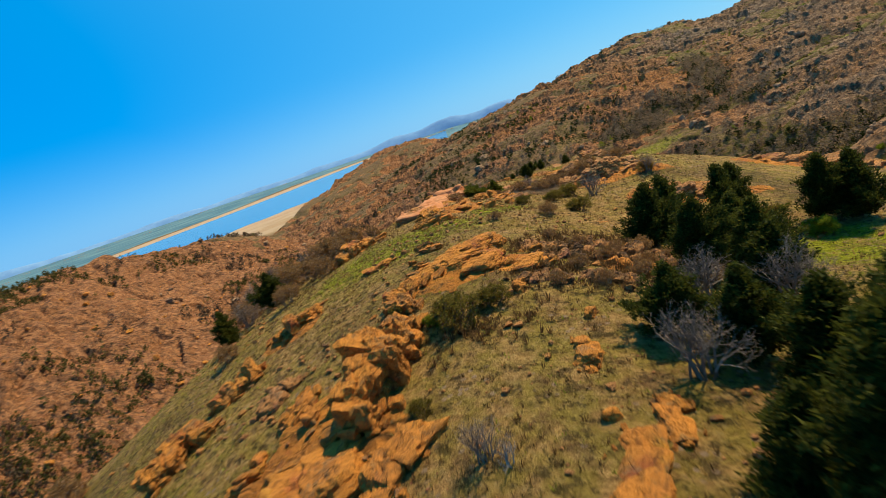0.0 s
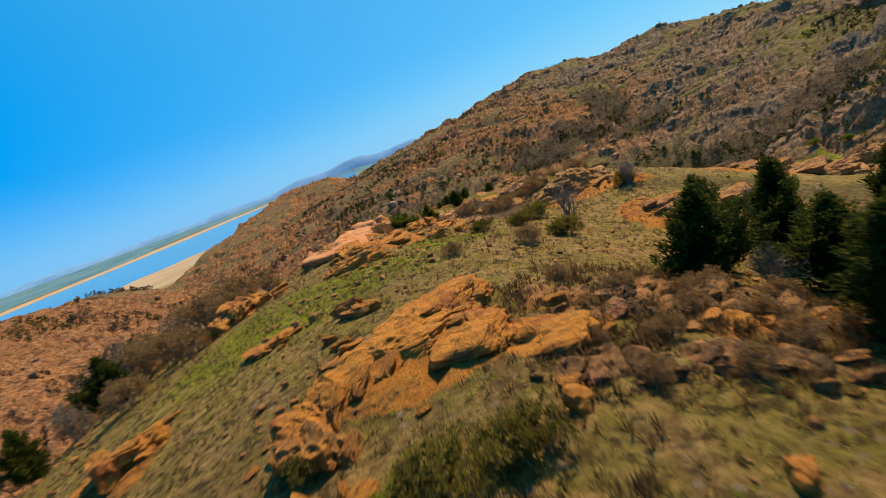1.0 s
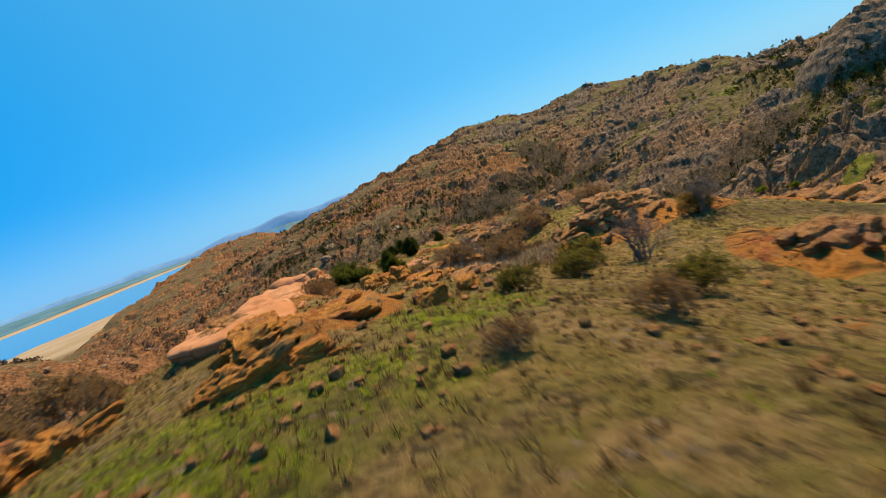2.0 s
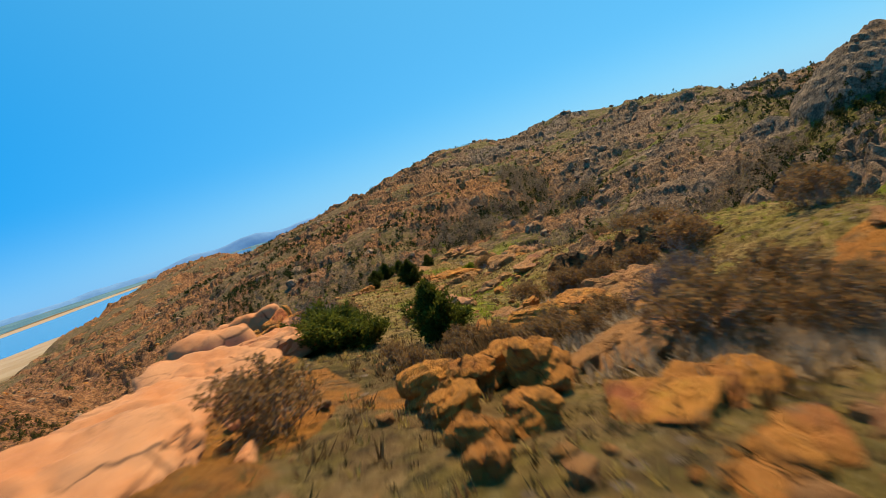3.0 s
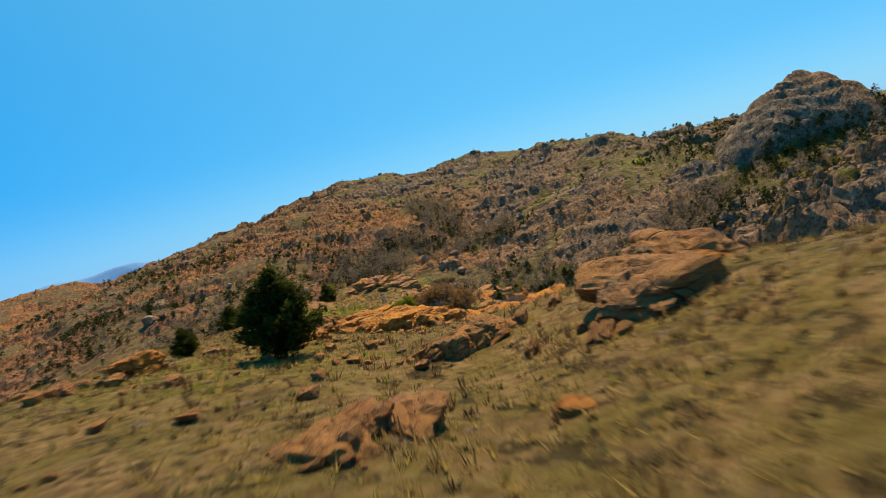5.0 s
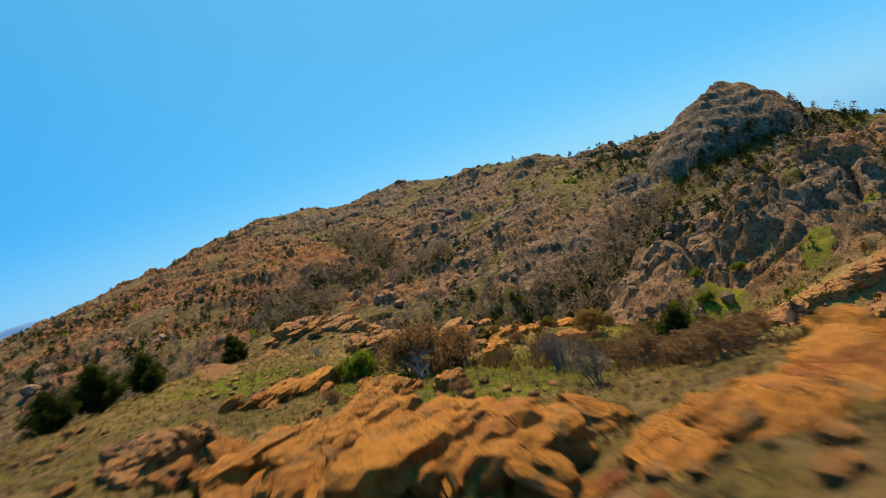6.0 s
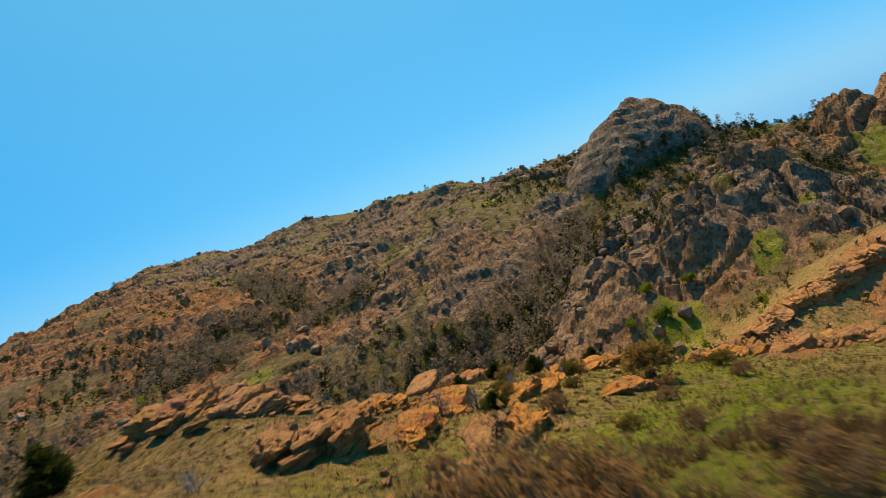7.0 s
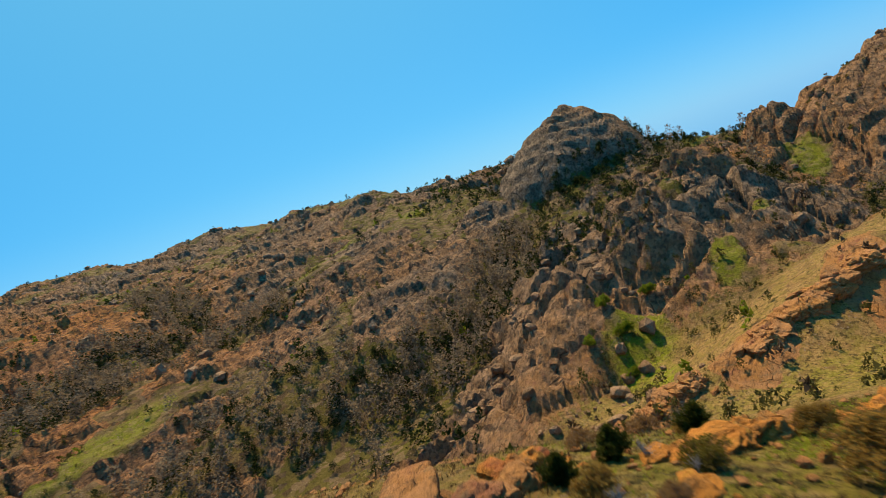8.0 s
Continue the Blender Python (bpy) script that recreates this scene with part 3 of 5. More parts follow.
    far_rock = far_rock * (1 - dome) + shell * dome      # the dome peels in broad smooth shells
    far_rock = far_rock * (1 - 0.2 * west) / (1 + (np.hypot(fall_x, fall_y) / 0.9) ** 2)      # steep faces are sheets of rock, with less relief
    z = base + soil + rock_far * far_rock + rock_near * near_rock
    green = np.clip(np.maximum(smoothstep(-0.1, 0.5, fbm(x, y, 12, 61, 3)) * (0.09 + 0.07 * spur + 0.2 * spur * smoothstep(50, 58, y)), smoothstep(0.0, 0.5, patches(x, y, MEADOW) + 0.4 * fbm(x, y, 4, 62, 3))), 0, 1)
    warm = np.clip((0.92 - 0.4 * smoothstep(76, 96, y)) * spur + 0.75 * west + (1 - spur) * (1 - west) * (0.24 + 0.5 * smoothstep(150, 60, x) * smoothstep(130, 230, y) + 0.06 * crag - 0.06 * dome + 0.05 * peak + 0.35 * fbm(x, y, 30, 63, 3)), 0, 1)
    shore = np.abs(shore_side(x, y) + 25 * fbm(x, y, 300, 71, 3))
    sand = smoothstep(LAKE + 2.6, LAKE + 1.2, base + 0.6 * fbm(x, y, 60, 64, 3)) * np.maximum(smoothstep(190, 150, shore), smoothstep(1000, 900, y) * smoothstep(-700, -600, x) * smoothstep(40, -40, x))
    return z, np.clip(rock_near + rock_far, 0, 1), green * (1 - 0.85 * west), warm, sand


def axis(stops):
    """Grid lines: stops of (start, step); between two stops the step changes evenly."""
    out = [stops[0][0]]
    for (a, s), (b, t) in zip(stops, stops[1:]):
        while out[-1] < b - 1e-6:
            f = (out[-1] - a) / (b - a)
            out.append(min(b, out[-1] + s * (t / s) ** f))
    return np.array(out)


def sheet(name, xs, ys, z, mat):
    nx, ny = len(xs), len(ys)
    gx, gy = np.meshgrid(xs, ys)
    co = np.stack([gx, gy, z], -1).reshape(-1, 3).astype(np.float32)
    k = (np.arange(ny - 1)[:, None] * nx + np.arange(nx - 1)[None, :]).ravel()
    quads = np.stack([k, k + 1, k + nx + 1, k + nx], -1).astype(np.int32)
    me = bpy.data.meshes.new(name)
    me.vertices.add(len(co))
    me.vertices.foreach_set("co", co.ravel())
    me.loops.add(quads.size)
    me.loops.foreach_set("vertex_index", quads.ravel())
    me.polygons.add(len(quads))
    me.polygons.foreach_set("loop_start", np.arange(0, quads.size, 4, dtype=np.int32))
    me.polygons.foreach_set("use_smooth", np.ones(len(quads), dtype=bool))
    me.update(calc_edges=True)
    me.materials.append(mat)
    return new(name, me)


XS = axis([(-4900, 500), (-700, 12), (-170, 2.2), (-32, 0.45), (-9, 0.34), (26, 0.34), (60, 0.75), (125, 0.8), (200, 1.0), (290, 2.0), (400, 3.4), (560, 14), (4900, 500)])
YS = axis([(-4900, 600), (-70, 6), (8, 0.45), (14, 0.34), (100, 0.34), (130, 0.7), (160, 0.85), (230, 1.3), (420, 2.0), (700, 5), (4900, 400)])
GX, GY = np.meshgrid(XS, YS)
GZ, G_ROCK, G_GREEN, G_WARM, G_SAND = land(GX, GY)
ground = sheet("ground", XS, YS, GZ, GROUND)
tint = ground.data.attributes.new("land", "FLOAT_COLOR", "POINT")
tint.data.foreach_set("color", np.stack([G_ROCK, G_GREEN, G_WARM, G_SAND], -1).astype(np.float32).ravel())
scree = ground.data.attributes.new("scree", "FLOAT", "POINT")
G_SPUR = smoothstep(48, 26, -ridge(GX, GY, [(px, py, 0) for px, py, _ in SPUR + RIM[1:5]], 1, 1, 0.01))
scree.data.foreach_set("value", ((1 - G_SPUR) * (1 - G_SAND)).astype(np.float32).ravel())
iron = ground.data.attributes.new("iron", "FLOAT", "POINT")
G_IRON = np.maximum(smoothstep(-40, -65, GX) * smoothstep(300, 250, GY), 0.8 * smoothstep(150, 50, GX) * smoothstep(120, 220, GY)) * (1 - G_SPUR)
iron.data.foreach_set("value", G_IRON.astype(np.float32).ravel())
broken = (G_ROCK > 0.35) & (G_SPUR < 0.5)      # broken rock keeps its hard edges
ground.data.polygons.foreach_set("use_smooth", ~broken[:-1, :-1].ravel())
tagged(ground, "rocky hill land with dry grass, granite beds and a sandy lake shore", "ground", kind="structure")


def ground_at(x, y):
    """The sheet's height between its grid lines."""
    x, y = np.asarray(x, float), np.asarray(y, float)
    i, j = np.clip(np.searchsorted(XS, x) - 1, 0, len(XS) - 2), np.clip(np.searchsorted(YS, y) - 1, 0, len(YS) - 2)
    fx, fy = (x - XS[i]) / (XS[i + 1] - XS[i]), (y - YS[j]) / (YS[j + 1] - YS[j])
    return (GZ[j, i] * (1 - fx) + GZ[j, i + 1] * fx) * (1 - fy) + (GZ[j + 1, i] * (1 - fx) + GZ[j + 1, i + 1] * fx) * fy


def land_at(x, y, field):
    i, j = np.clip(np.searchsorted(XS, x) - 1, 0, len(XS) - 2), np.clip(np.searchsorted(YS, y) - 1, 0, len(YS) - 2)
    return field[j, i]


lx, ly = axis([(-3000, 150), (0, 150)]), axis([(100, 150), (4600, 150)])
water = sheet("water", lx, ly, np.full((len(ly), len(lx)), LAKE), WATER)
tagged(water, "calm blue lake below the hills", "lake", kind="structure")

# hills beyond the lake; their blue is distance haze painted into the colour
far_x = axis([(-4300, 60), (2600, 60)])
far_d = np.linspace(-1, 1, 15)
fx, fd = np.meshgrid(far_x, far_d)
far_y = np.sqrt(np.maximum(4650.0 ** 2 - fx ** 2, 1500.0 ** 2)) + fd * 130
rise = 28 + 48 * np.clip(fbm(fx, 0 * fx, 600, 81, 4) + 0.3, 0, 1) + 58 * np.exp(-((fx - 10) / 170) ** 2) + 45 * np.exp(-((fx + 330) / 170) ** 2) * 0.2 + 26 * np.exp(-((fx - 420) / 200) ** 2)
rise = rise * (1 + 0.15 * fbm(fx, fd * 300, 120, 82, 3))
hills = sheet("backdrop", far_x, far_d * 130, -46 + (10 + rise) * (1 - fd ** 2), HAZED_HILL)
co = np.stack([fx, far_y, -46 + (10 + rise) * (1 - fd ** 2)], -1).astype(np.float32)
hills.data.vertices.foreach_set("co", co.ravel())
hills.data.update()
# sheet over the far plain, coloured blue-green to stand in for haze
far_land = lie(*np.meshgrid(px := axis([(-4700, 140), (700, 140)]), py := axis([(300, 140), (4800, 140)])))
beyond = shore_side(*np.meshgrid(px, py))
flats = sheet("backdrop", px, py, np.where(beyond > 190, far_land + 1.2, LAKE - 4), HAZED_FLAT)
tagged(flats, "farmland beyond the lake, with blue-green haze painted in", "plain", kind="structure")
tagged(hills, "distant hills beyond the lake, with blue haze painted in", "hills", kind="structure")


# ---- kinds of things ----
def part(name, me, mat, parent=None, label="", m=None):
    """Links a mesh as one object under a thing or a part."""
    if not me.users:
        me.name = name
        me.materials.clear()
        me.materials.append(mat)
    ob = new(name, me)
    if parent:
        ob.parent = parent
    if m is not None:
        ob.matrix_basis = m
    if label:
        ob["label"] = label
    return ob


def mesh_of(verts, faces, smooth=False):
    me = bpy.data.meshes.new("mesh")
    me.from_pydata([tuple(v) for v in verts] if not isinstance(verts, list) else verts, [], faces)
    if smooth:
        me.polygons.foreach_set("use_smooth", np.ones(len(me.polygons), dtype=bool))
    return me


def soup(tris, smooth=False):
    """A mesh of loose triangles from an array of shape (n, 3, 3)."""
    tris = np.asarray(tris, np.float32)
    k = len(tris)
    me = bpy.data.meshes.new("mesh")
    me.vertices.add(3 * k)
    me.vertices.foreach_set("co", tris.ravel())
    me.loops.add(3 * k)
    me.loops.foreach_set("vertex_index", np.arange(3 * k, dtype=np.int32))
    me.polygons.add(k)
    me.polygons.foreach_set("loop_start", np.arange(0, 3 * k, 3, dtype=np.int32))
    me.update(calc_edges=True)
    return me


BALLS = {}


def ball(sub):
    if sub not in BALLS:
        bm = bmesh.new()
        bmesh.ops.create_icosphere(bm, subdivisions=sub, radius=1)
        bm.verts.ensure_lookup_table()
        BALLS[sub] = (np.array([v.co[:] for v in bm.verts]), [[v.index for v in f.verts] for f in bm.faces])
        bm.free()
    return BALLS[sub]


def hash3(i, j, k, seed):
    return hash2(i + 57 * k, j - 131 * k, seed)


def noise3(p, size, seed):
    q = p / size
    i = np.floor(q)
    f = q - i
    f = f * f * (3 - 2 * f)
    total = 0
    for dx in (0, 1):
        for dy in (0, 1):
            for dz in (0, 1):
                w = np.abs(1 - dx - f[:, 0]) * np.abs(1 - dy - f[:, 1]) * np.abs(1 - dz - f[:, 2])
                total = total + w * hash3(i[:, 0] + dx, i[:, 1] + dy, i[:, 2] + dz, seed)
    return 2 * total - 1


def cells3(p, size, seed):
    q = p / np.asarray(size)
    i = np.floor(q)
    near = np.full(len(p), 9.0)
    second, tall = near.copy(), np.zeros(len(p))
    for dx in (-1, 0, 1):
        for dy in (-1, 0, 1):
            for dz in (-1, 0, 1):
                j = i + (dx, dy, dz)
                s = np.stack([j[:, k] + 0.1 + 0.8 * hash3(j[:, 0], j[:, 1], j[:, 2], seed + k) for k in range(3)], -1)
                d = np.linalg.norm(q - s, axis=1)
                closer = d < near
                second = np.where(closer, near, np.minimum(second, d))
                tall = np.where(closer, hash3(j[:, 0], j[:, 1], j[:, 2], seed + 7), tall)
                near = np.where(closer, d, near)
    return tall, second - near


def stone(length, width, height, seed, sub=4, layers=3.0, worn=11.0, rough=1.0):
    """A weathered granite block about its own middle: flat faces with worn edges, split into layers, rough."""
    v, faces = ball(sub)
    rng = np.random.default_rng(seed)
    planes = np.concatenate([np.eye(3), -np.eye(3), rng.normal(0, 1, (8, 3))])
    planes[:6] += rng.normal(0, 0.2, (6, 3))
    planes /= np.linalg.norm(planes, axis=1, keepdims=True)
    reach = np.concatenate([rng.uniform(0.86, 1.0, 6), rng.uniform(0.98, 1.4, 8)])
    push = np.maximum(v @ planes.T, 1e-6) / reach
    p = v / ((push ** worn).sum(1) ** (1 / worn))[:, None]
    p = p * (length / 2, width / 2, height / 2)
    small = min(length, width, height)
    way = np.array([rng.normal(0, 0.25), rng.normal(0, 0.25), 1.0])
    way /= np.linalg.norm(way)
    level = (p @ way + 0.14 * small * noise3(p, 0.9 * small, seed + 1)) / (small / layers)
    f = np.abs(level - np.round(level))
    step = hash2(np.round(level + 0.5), np.zeros(len(p)), seed) - 0.5
    flat = v * (1, 1, 0.35)
    p = p - flat * (0.12 * rough * small * np.exp(-(f - 0.5) ** 2 / 0.006))[:, None] + flat * (0.12 * rough * small * step)[:, None]
    tall, edge = cells3(p, (0.5 * length, 0.55 * width, 0.6 * height), seed + 2)
    p = p + v * rough * (0.16 * small * (tall - 0.5) - 0.10 * small * (1 - smoothstep(0, 0.13, edge)))[:, None]
    p = p + v * (0.07 * small * noise3(p, 0.45 * small, seed + 10) + 0.05 * small * noise3(p, 0.22 * small, seed + 11) + 0.04 * small * noise3(p, 0.10 * small, seed + 12))[:, None]
    return mesh_of(p, faces, rough < 0.5)


SHARDS = {}


def shards(mat):
    """Ten small angular blocks that all outcrops of one granite share."""
    if mat.name not in SHARDS:
        SHARDS[mat.name] = [stone(1.0, 0.8, 0.8, 700 + k, 3, 2.0, 40.0, 0.8) for k in range(10)]
    return SHARDS[mat.name]


def boulder(x, y, length, width, height, yaw, seed, mat, label, sink=0.25, up=0.0, sub=4, group="", square=2.4, rough=0.6):
    me = stone(length, width, height, seed, sub, 1.6, square * 3.2, rough)
    z = float(ground_at(x, y)) + height * (0.5 - sink) + up
    ob = part("boulder", me, mat, None, "", pose(x, y, z, 6 * math.sin(seed), 8 * math.cos(seed * 1.7), yaw))
    return tagged(ob, label, "boulder", group)


def outcrop(x, y, length, width, height, yaw, count, seed, mat, label, dip=12.0, sink=0.35, rough=1.0, loose=None):
    """Jointed granite standing out of the ground: one thing of several blocks."""
    rng = random.Random(seed)
    z = float(ground_at(x, y))
    top = new("rock_outcrop")
    top.matrix_basis = pose(x, y, z, 0, 0, yaw)
    c, s = math.cos(radians(yaw)), math.sin(radians(yaw))
    for k in range(count):
        f = (k + 0.5) / count - 0.5
        l = length / count * rng.uniform(1.0, 1.6) if count > 1 else length * 0.9
        w, h = width * rng.uniform(0.62, 1.0), height * rng.uniform(0.7, 1.15) * (1 - 0.9 * f * f)
        u, v = f * length * 0.8, rng.uniform(-0.22, 0.22) * width
        gz = float(ground_at(x + c * u - s * v, y + s * u + c * v)) - z
        part("block", stone(l, w, h, seed * 31 + k, 5 if l > 2.2 else 4 if l > 0.7 else 3, 4.0, 34.0 if rough > 0.7 else 7.0, rough), mat, top, "",
             pose(u, v, gz + h * (0.5 - sink), rng.uniform(-6, 6) + dip * 0.5, rng.uniform(-5, 5) - dip, rng.uniform(-14, 14)))
    # broken pieces along the same beds
    for k in range(loose if loose is not None else int(min(24, 7 + 2.2 * length * width))):
        u, v = rng.uniform(-0.58, 0.58) * length, rng.gauss(0, 0.42) * width
        big = min(0.4 * width, 0.75 * height, 1.6) * rng.uniform(0.35, 1.0)
        l, w, h = big * rng.uniform(0.9, 1.6), big * rng.uniform(0.6, 1.1), big * rng.uniform(0.4, 0.9)
        gz = float(ground_at(x + c * u - s * v, y + s * u + c * v)) - z
        part("block", rng.choice(shards(mat)), mat, top, "",
             pose(u, v, gz + h * rng.uniform(0.05, 0.4), rng.uniform(-9, 9) + dip * 0.5, rng.uniform(-9, 9) - dip, rng.gauss(0, 18)) @ Matrix.Diagonal((l, w, h, 1)))
    return tagged(top, label, "rock outcrop")


def leaves(centres, directions, size, width, rng, per, spread):
    """Tufts of small pointed leaves round each centre: triangles."""
    n = len(centres) * per
    c = np.repeat(centres, per, 0) + rng.normal(0, spread, (n, 3))
    d = np.repeat(directions, per, 0) + rng.normal(0, 0.75, (n, 3))
    d /= np.linalg.norm(d, axis=1, keepdims=True) + 1e-9
    side = np.cross(d, rng.normal(0, 1, (n, 3)))
    side /= np.linalg.norm(side, axis=1, keepdims=True) + 1e-9
    ln = size * rng.uniform(0.6, 1.4, (n, 1))
    wd = width * rng.uniform(0.7, 1.3, (n, 1))
    return np.stack([c - side * wd, c + side * wd, c + d * ln], 1)


def sticks(a, b, ra, rb):
    """Three-sided tapered twigs from the points a to b: triangles."""
    a, b = np.asarray(a), np.asarray(b)
    d = b - a
    d = d / (np.linalg.norm(d, axis=1, keepdims=True) + 1e-9)
    s = np.cross(d, np.where(np.abs(d[:, 2:]) > 0.9, (1.0, 0, 0), (0, 0, 1.0)))
    s /= np.linalg.norm(s, axis=1, keepdims=True) + 1e-9
    t = np.cross(d, s)
    ring = []
    for k in range(3):
        w = math.cos(2.094 * k) * s + math.sin(2.094 * k) * t
        ring.append((a + w * np.asarray(ra)[:, None], b + w * np.asarray(rb)[:, None]))
    tris = []
    for k in range(3):
        (p, q), (u, v) = ring[k], ring[(k + 1) % 3]
        tris += [np.stack([p, u, v], 1), np.stack([p, v, q], 1)]
    return np.concatenate(tris)


def make_cedar(seed, height, width, label, low=0.06, leaf=None):
    """A redcedar: trunk with limbs, and a dense, ragged crown of needle sprays."""
    rng = np.random.default_rng(seed)
    top = new("cedar_tree")
    count = 150
    f = np.sort(rng.uniform(low, 0.97, count))
    az = rng.uniform(0, 6.283, count)
    lobes = 1 + 0.34 * np.sin(az * 2 + seed) + 0.26 * np.sin(az * 3 - f * 7 + seed)
    reach = width / 2 * (1 - f) ** 0.75 * (0.55 + 0.45 * np.minimum(1, f * 6)) * lobes * rng.uniform(0.45, 1.25, count)
    start = np.stack([0 * f, 0 * f, height * f * 0.93], -1)
    out = np.stack([np.cos(az), np.sin(az), rng.uniform(0.25, 0.75, count)], -1)
    tip = start + out * reach[:, None]
    trunk = sticks(np.array([[0, 0, -0.3], [0, 0, height * 0.45]]), np.array([[0, 0, height * 0.45], [0, 0, height * 0.95]]), [0.035 * height, 0.022 * height], [0.022 * height, 0.006])
    limbs = sticks(start, tip, 0.010 + 0.010 * reach, 0 * f + 0.004)
    part("trunk", soup(np.concatenate([trunk, limbs])), CEDAR_BARK, top)
    centres, ways = [], []
    for k in range(count):
        m = max(2, int(reach[k] / (0.055 * width)))
        g = np.linspace(0.25, 1.0, m)[:, None]
        centres.append(start[k] + (tip[k] - start[k]) * g + rng.normal(0, 0.03 * width, (m, 3)))
        ways.append(np.repeat(out[None, k] + (0, 0, 0.35), m, 0))
    crown_top = np.stack([rng.normal(0, 0.03 * width, 16), rng.normal(0, 0.03 * width, 16), height * rng.uniform(0.86, 1.0, 16)], -1)
    centres.append(crown_top)
    ways.append(np.tile((0, 0, 1.0), (16, 1)))
    part("crown", soup(leaves(np.concatenate(centres), np.concatenate(ways), 0.045 * (width + 0.6), 0.011 * (width + 0.6), rng, 30, 0.036 * width)), leaf or CEDAR_LEAF, top)
    return tagged(top, label, "cedar tree")


def make_shrub(seed, height, width, bark, leaf, label, leafy=0, stems=9, levels=4, name="bare_shrub", category="shrub", thick=1.0):
    """A many-stemmed shrub of forking twigs, bare or with small leaves at the tips."""
    rng = np.random.default_rng(seed)
    top = new(name)
    p = np.stack([rng.normal(0, 0.06 * width, stems), rng.normal(0, 0.06 * width, stems), np.full(stems, -0.1)], -1)
    az = np.arange(stems) * 6.283 / stems + rng.uniform(-0.3, 0.3, stems)
    lean = rng.uniform(0.15, 1.0, stems)
    d = np.stack([np.cos(az) * lean * width / (2 * height), np.sin(az) * lean * width / (2 * height), np.ones(stems)], -1)
    d = d / np.linalg.norm(d, axis=1, keepdims=True)
    r = np.full(stems, 0.017 * height * thick)
    length = height * 0.34
    tris = []
    for level in range(levels):
        # each stem: a bend of two pieces
        l = length * rng.uniform(0.7, 1.25, (len(p), 1))
        mid = p + d * l * 0.5
        d2 = d + rng.normal(0, 0.22, d.shape)
        d2 /= np.linalg.norm(d2, axis=1, keepdims=True)
        end = mid + d2 * l * 0.5
        r2 = np.maximum(r * 0.62, 0.0035)
        tris += [sticks(p, mid, r, (r + r2) / 2), sticks(mid, end, (r + r2) / 2, r2)]
        forks = 4 if level < 1 else 3
        p = np.repeat(end, forks, 0)
        along = rng.uniform(0, 0.9, (len(p), 1)) * (np.arange(len(p)) % forks > 0)[:, None]
        p = p - np.repeat(d2 * l * 0.5, forks, 0) * along
        d = np.repeat(d2, forks, 0) + rng.normal(0, 0.52, (len(p), 3))
        d[:, 2] += 0.12
        d /= np.linalg.norm(d, axis=1, keepdims=True)
        r = np.repeat(r2, forks) * 0.75
        length *= 0.62
    tris.append(sticks(p, p + d * length * 0.9, np.maximum(r, 0.003), np.full(len(r), 0.0025)))
    tips = p + d * length * 0.8
    for k in range(stems):
        part("stem", soup(np.concatenate([tris[0][k::stems], tris[1][k::stems]])), bark, top)
    part("branchwork", soup(np.concatenate(tris[2:])), bark, top)
    if leafy:
        keep = tips[rng.random(len(tips)) < 0.9]
        part("foliage", soup(leaves(keep, np.tile((0, 0, 0.5), (len(keep), 1)), 0.05 + 0.016 * height, 0.017 + 0.005 * height, rng, leafy, 0.045)), leaf, top)
    return tagged(top, label, category)


def planted(original, spots, group=""):
    """Copies of a plant at spots of (x, y, scale, turn); the original goes to the first one."""
    for k, (x, y, scale, turn) in enumerate(spots):
        m = pose(x, y, float(ground_at(x, y)) - 0.05, 3 * math.sin(7 * x), 3 * math.cos(5 * y), turn) @ Matrix.Diagonal((scale, scale, scale, 1))
        if k == 0:
            original.matrix_basis = m
        else:
            copy_thing(original, m)
    if group:
        original["group"] = group
        for ob in scene.objects:
            if ob.parent is None and "label" in ob.keys() and ob["label"] == original["label"]:
                ob["group"] = group


# ---- granite on the spur, from the first knoll to the last ----
outcrop(-3.3, 21.6, 5.4, 1.5, 1.9, 78, 7, 3, GRANITE_WARM, "narrow fin of jointed orange granite on a grassy spur", 14, 0.3)
outcrop(-1.3, 28.7, 3.6, 3.2, 1.1, -14, 2, 4, GRANITE_WARM, "broad domed slab of orange granite with joints", 4, 0.68, 0.7, 14)
outcrop(0.9, 26.9, 3.2, 2.2, 0.7, -24, 2, 43, GRANITE_WARM, "low sloping orange granite slab with an undercut edge", 8, 0.7, 0.7, 14)
outcrop(-2.6, 26.6, 2.6, 1.8, 1.0, 50, 4, 44, GRANITE_WARM, "jointed orange granite ribs beside the domed slab", 18, 0.5)
outcrop(1.7, 26.6, 2.4, 0.9, 0.5, -18, 5, 5, GRANITE_WARM, "low orange granite blocks beside the slab", 12, 0.45)
outcrop(-5.4, 18.4, 3.6, 2.4, 0.9, 10, 3, 6, GRANITE_WARM, "flat bed of red-orange granite in dry grass", 4, 0.5)
outcrop(-2.9, 17.6, 3.0, 1.2, 0.8, 70, 3, 26, GRANITE_WARM, "rubbly foot of a red granite fin", 6, 0.5)
outcrop(-12.0, 24.2, 3.0, 1.5, 1.4, 60, 4, 7, GRANITE_WARM, "upright orange granite blocks on a steep slope")
outcrop(-10.7, 27.6, 2.4, 1.4, 1.1, 40, 4, 8, GRANITE_WARM, "cluster of ochre granite blocks in grass")
outcrop(-8.6, 30.9, 2.6, 1.3, 1.0, 30, 4, 9, GRANITE_WARM, "cluster of ochre granite blocks above bare trees")
outcrop(3.6, 27.2, 3.4, 0.8, 0.45, -14, 7, 10, GRANITE_DARK, "ragged ledge of dark and orange granite", 12, 0.62)
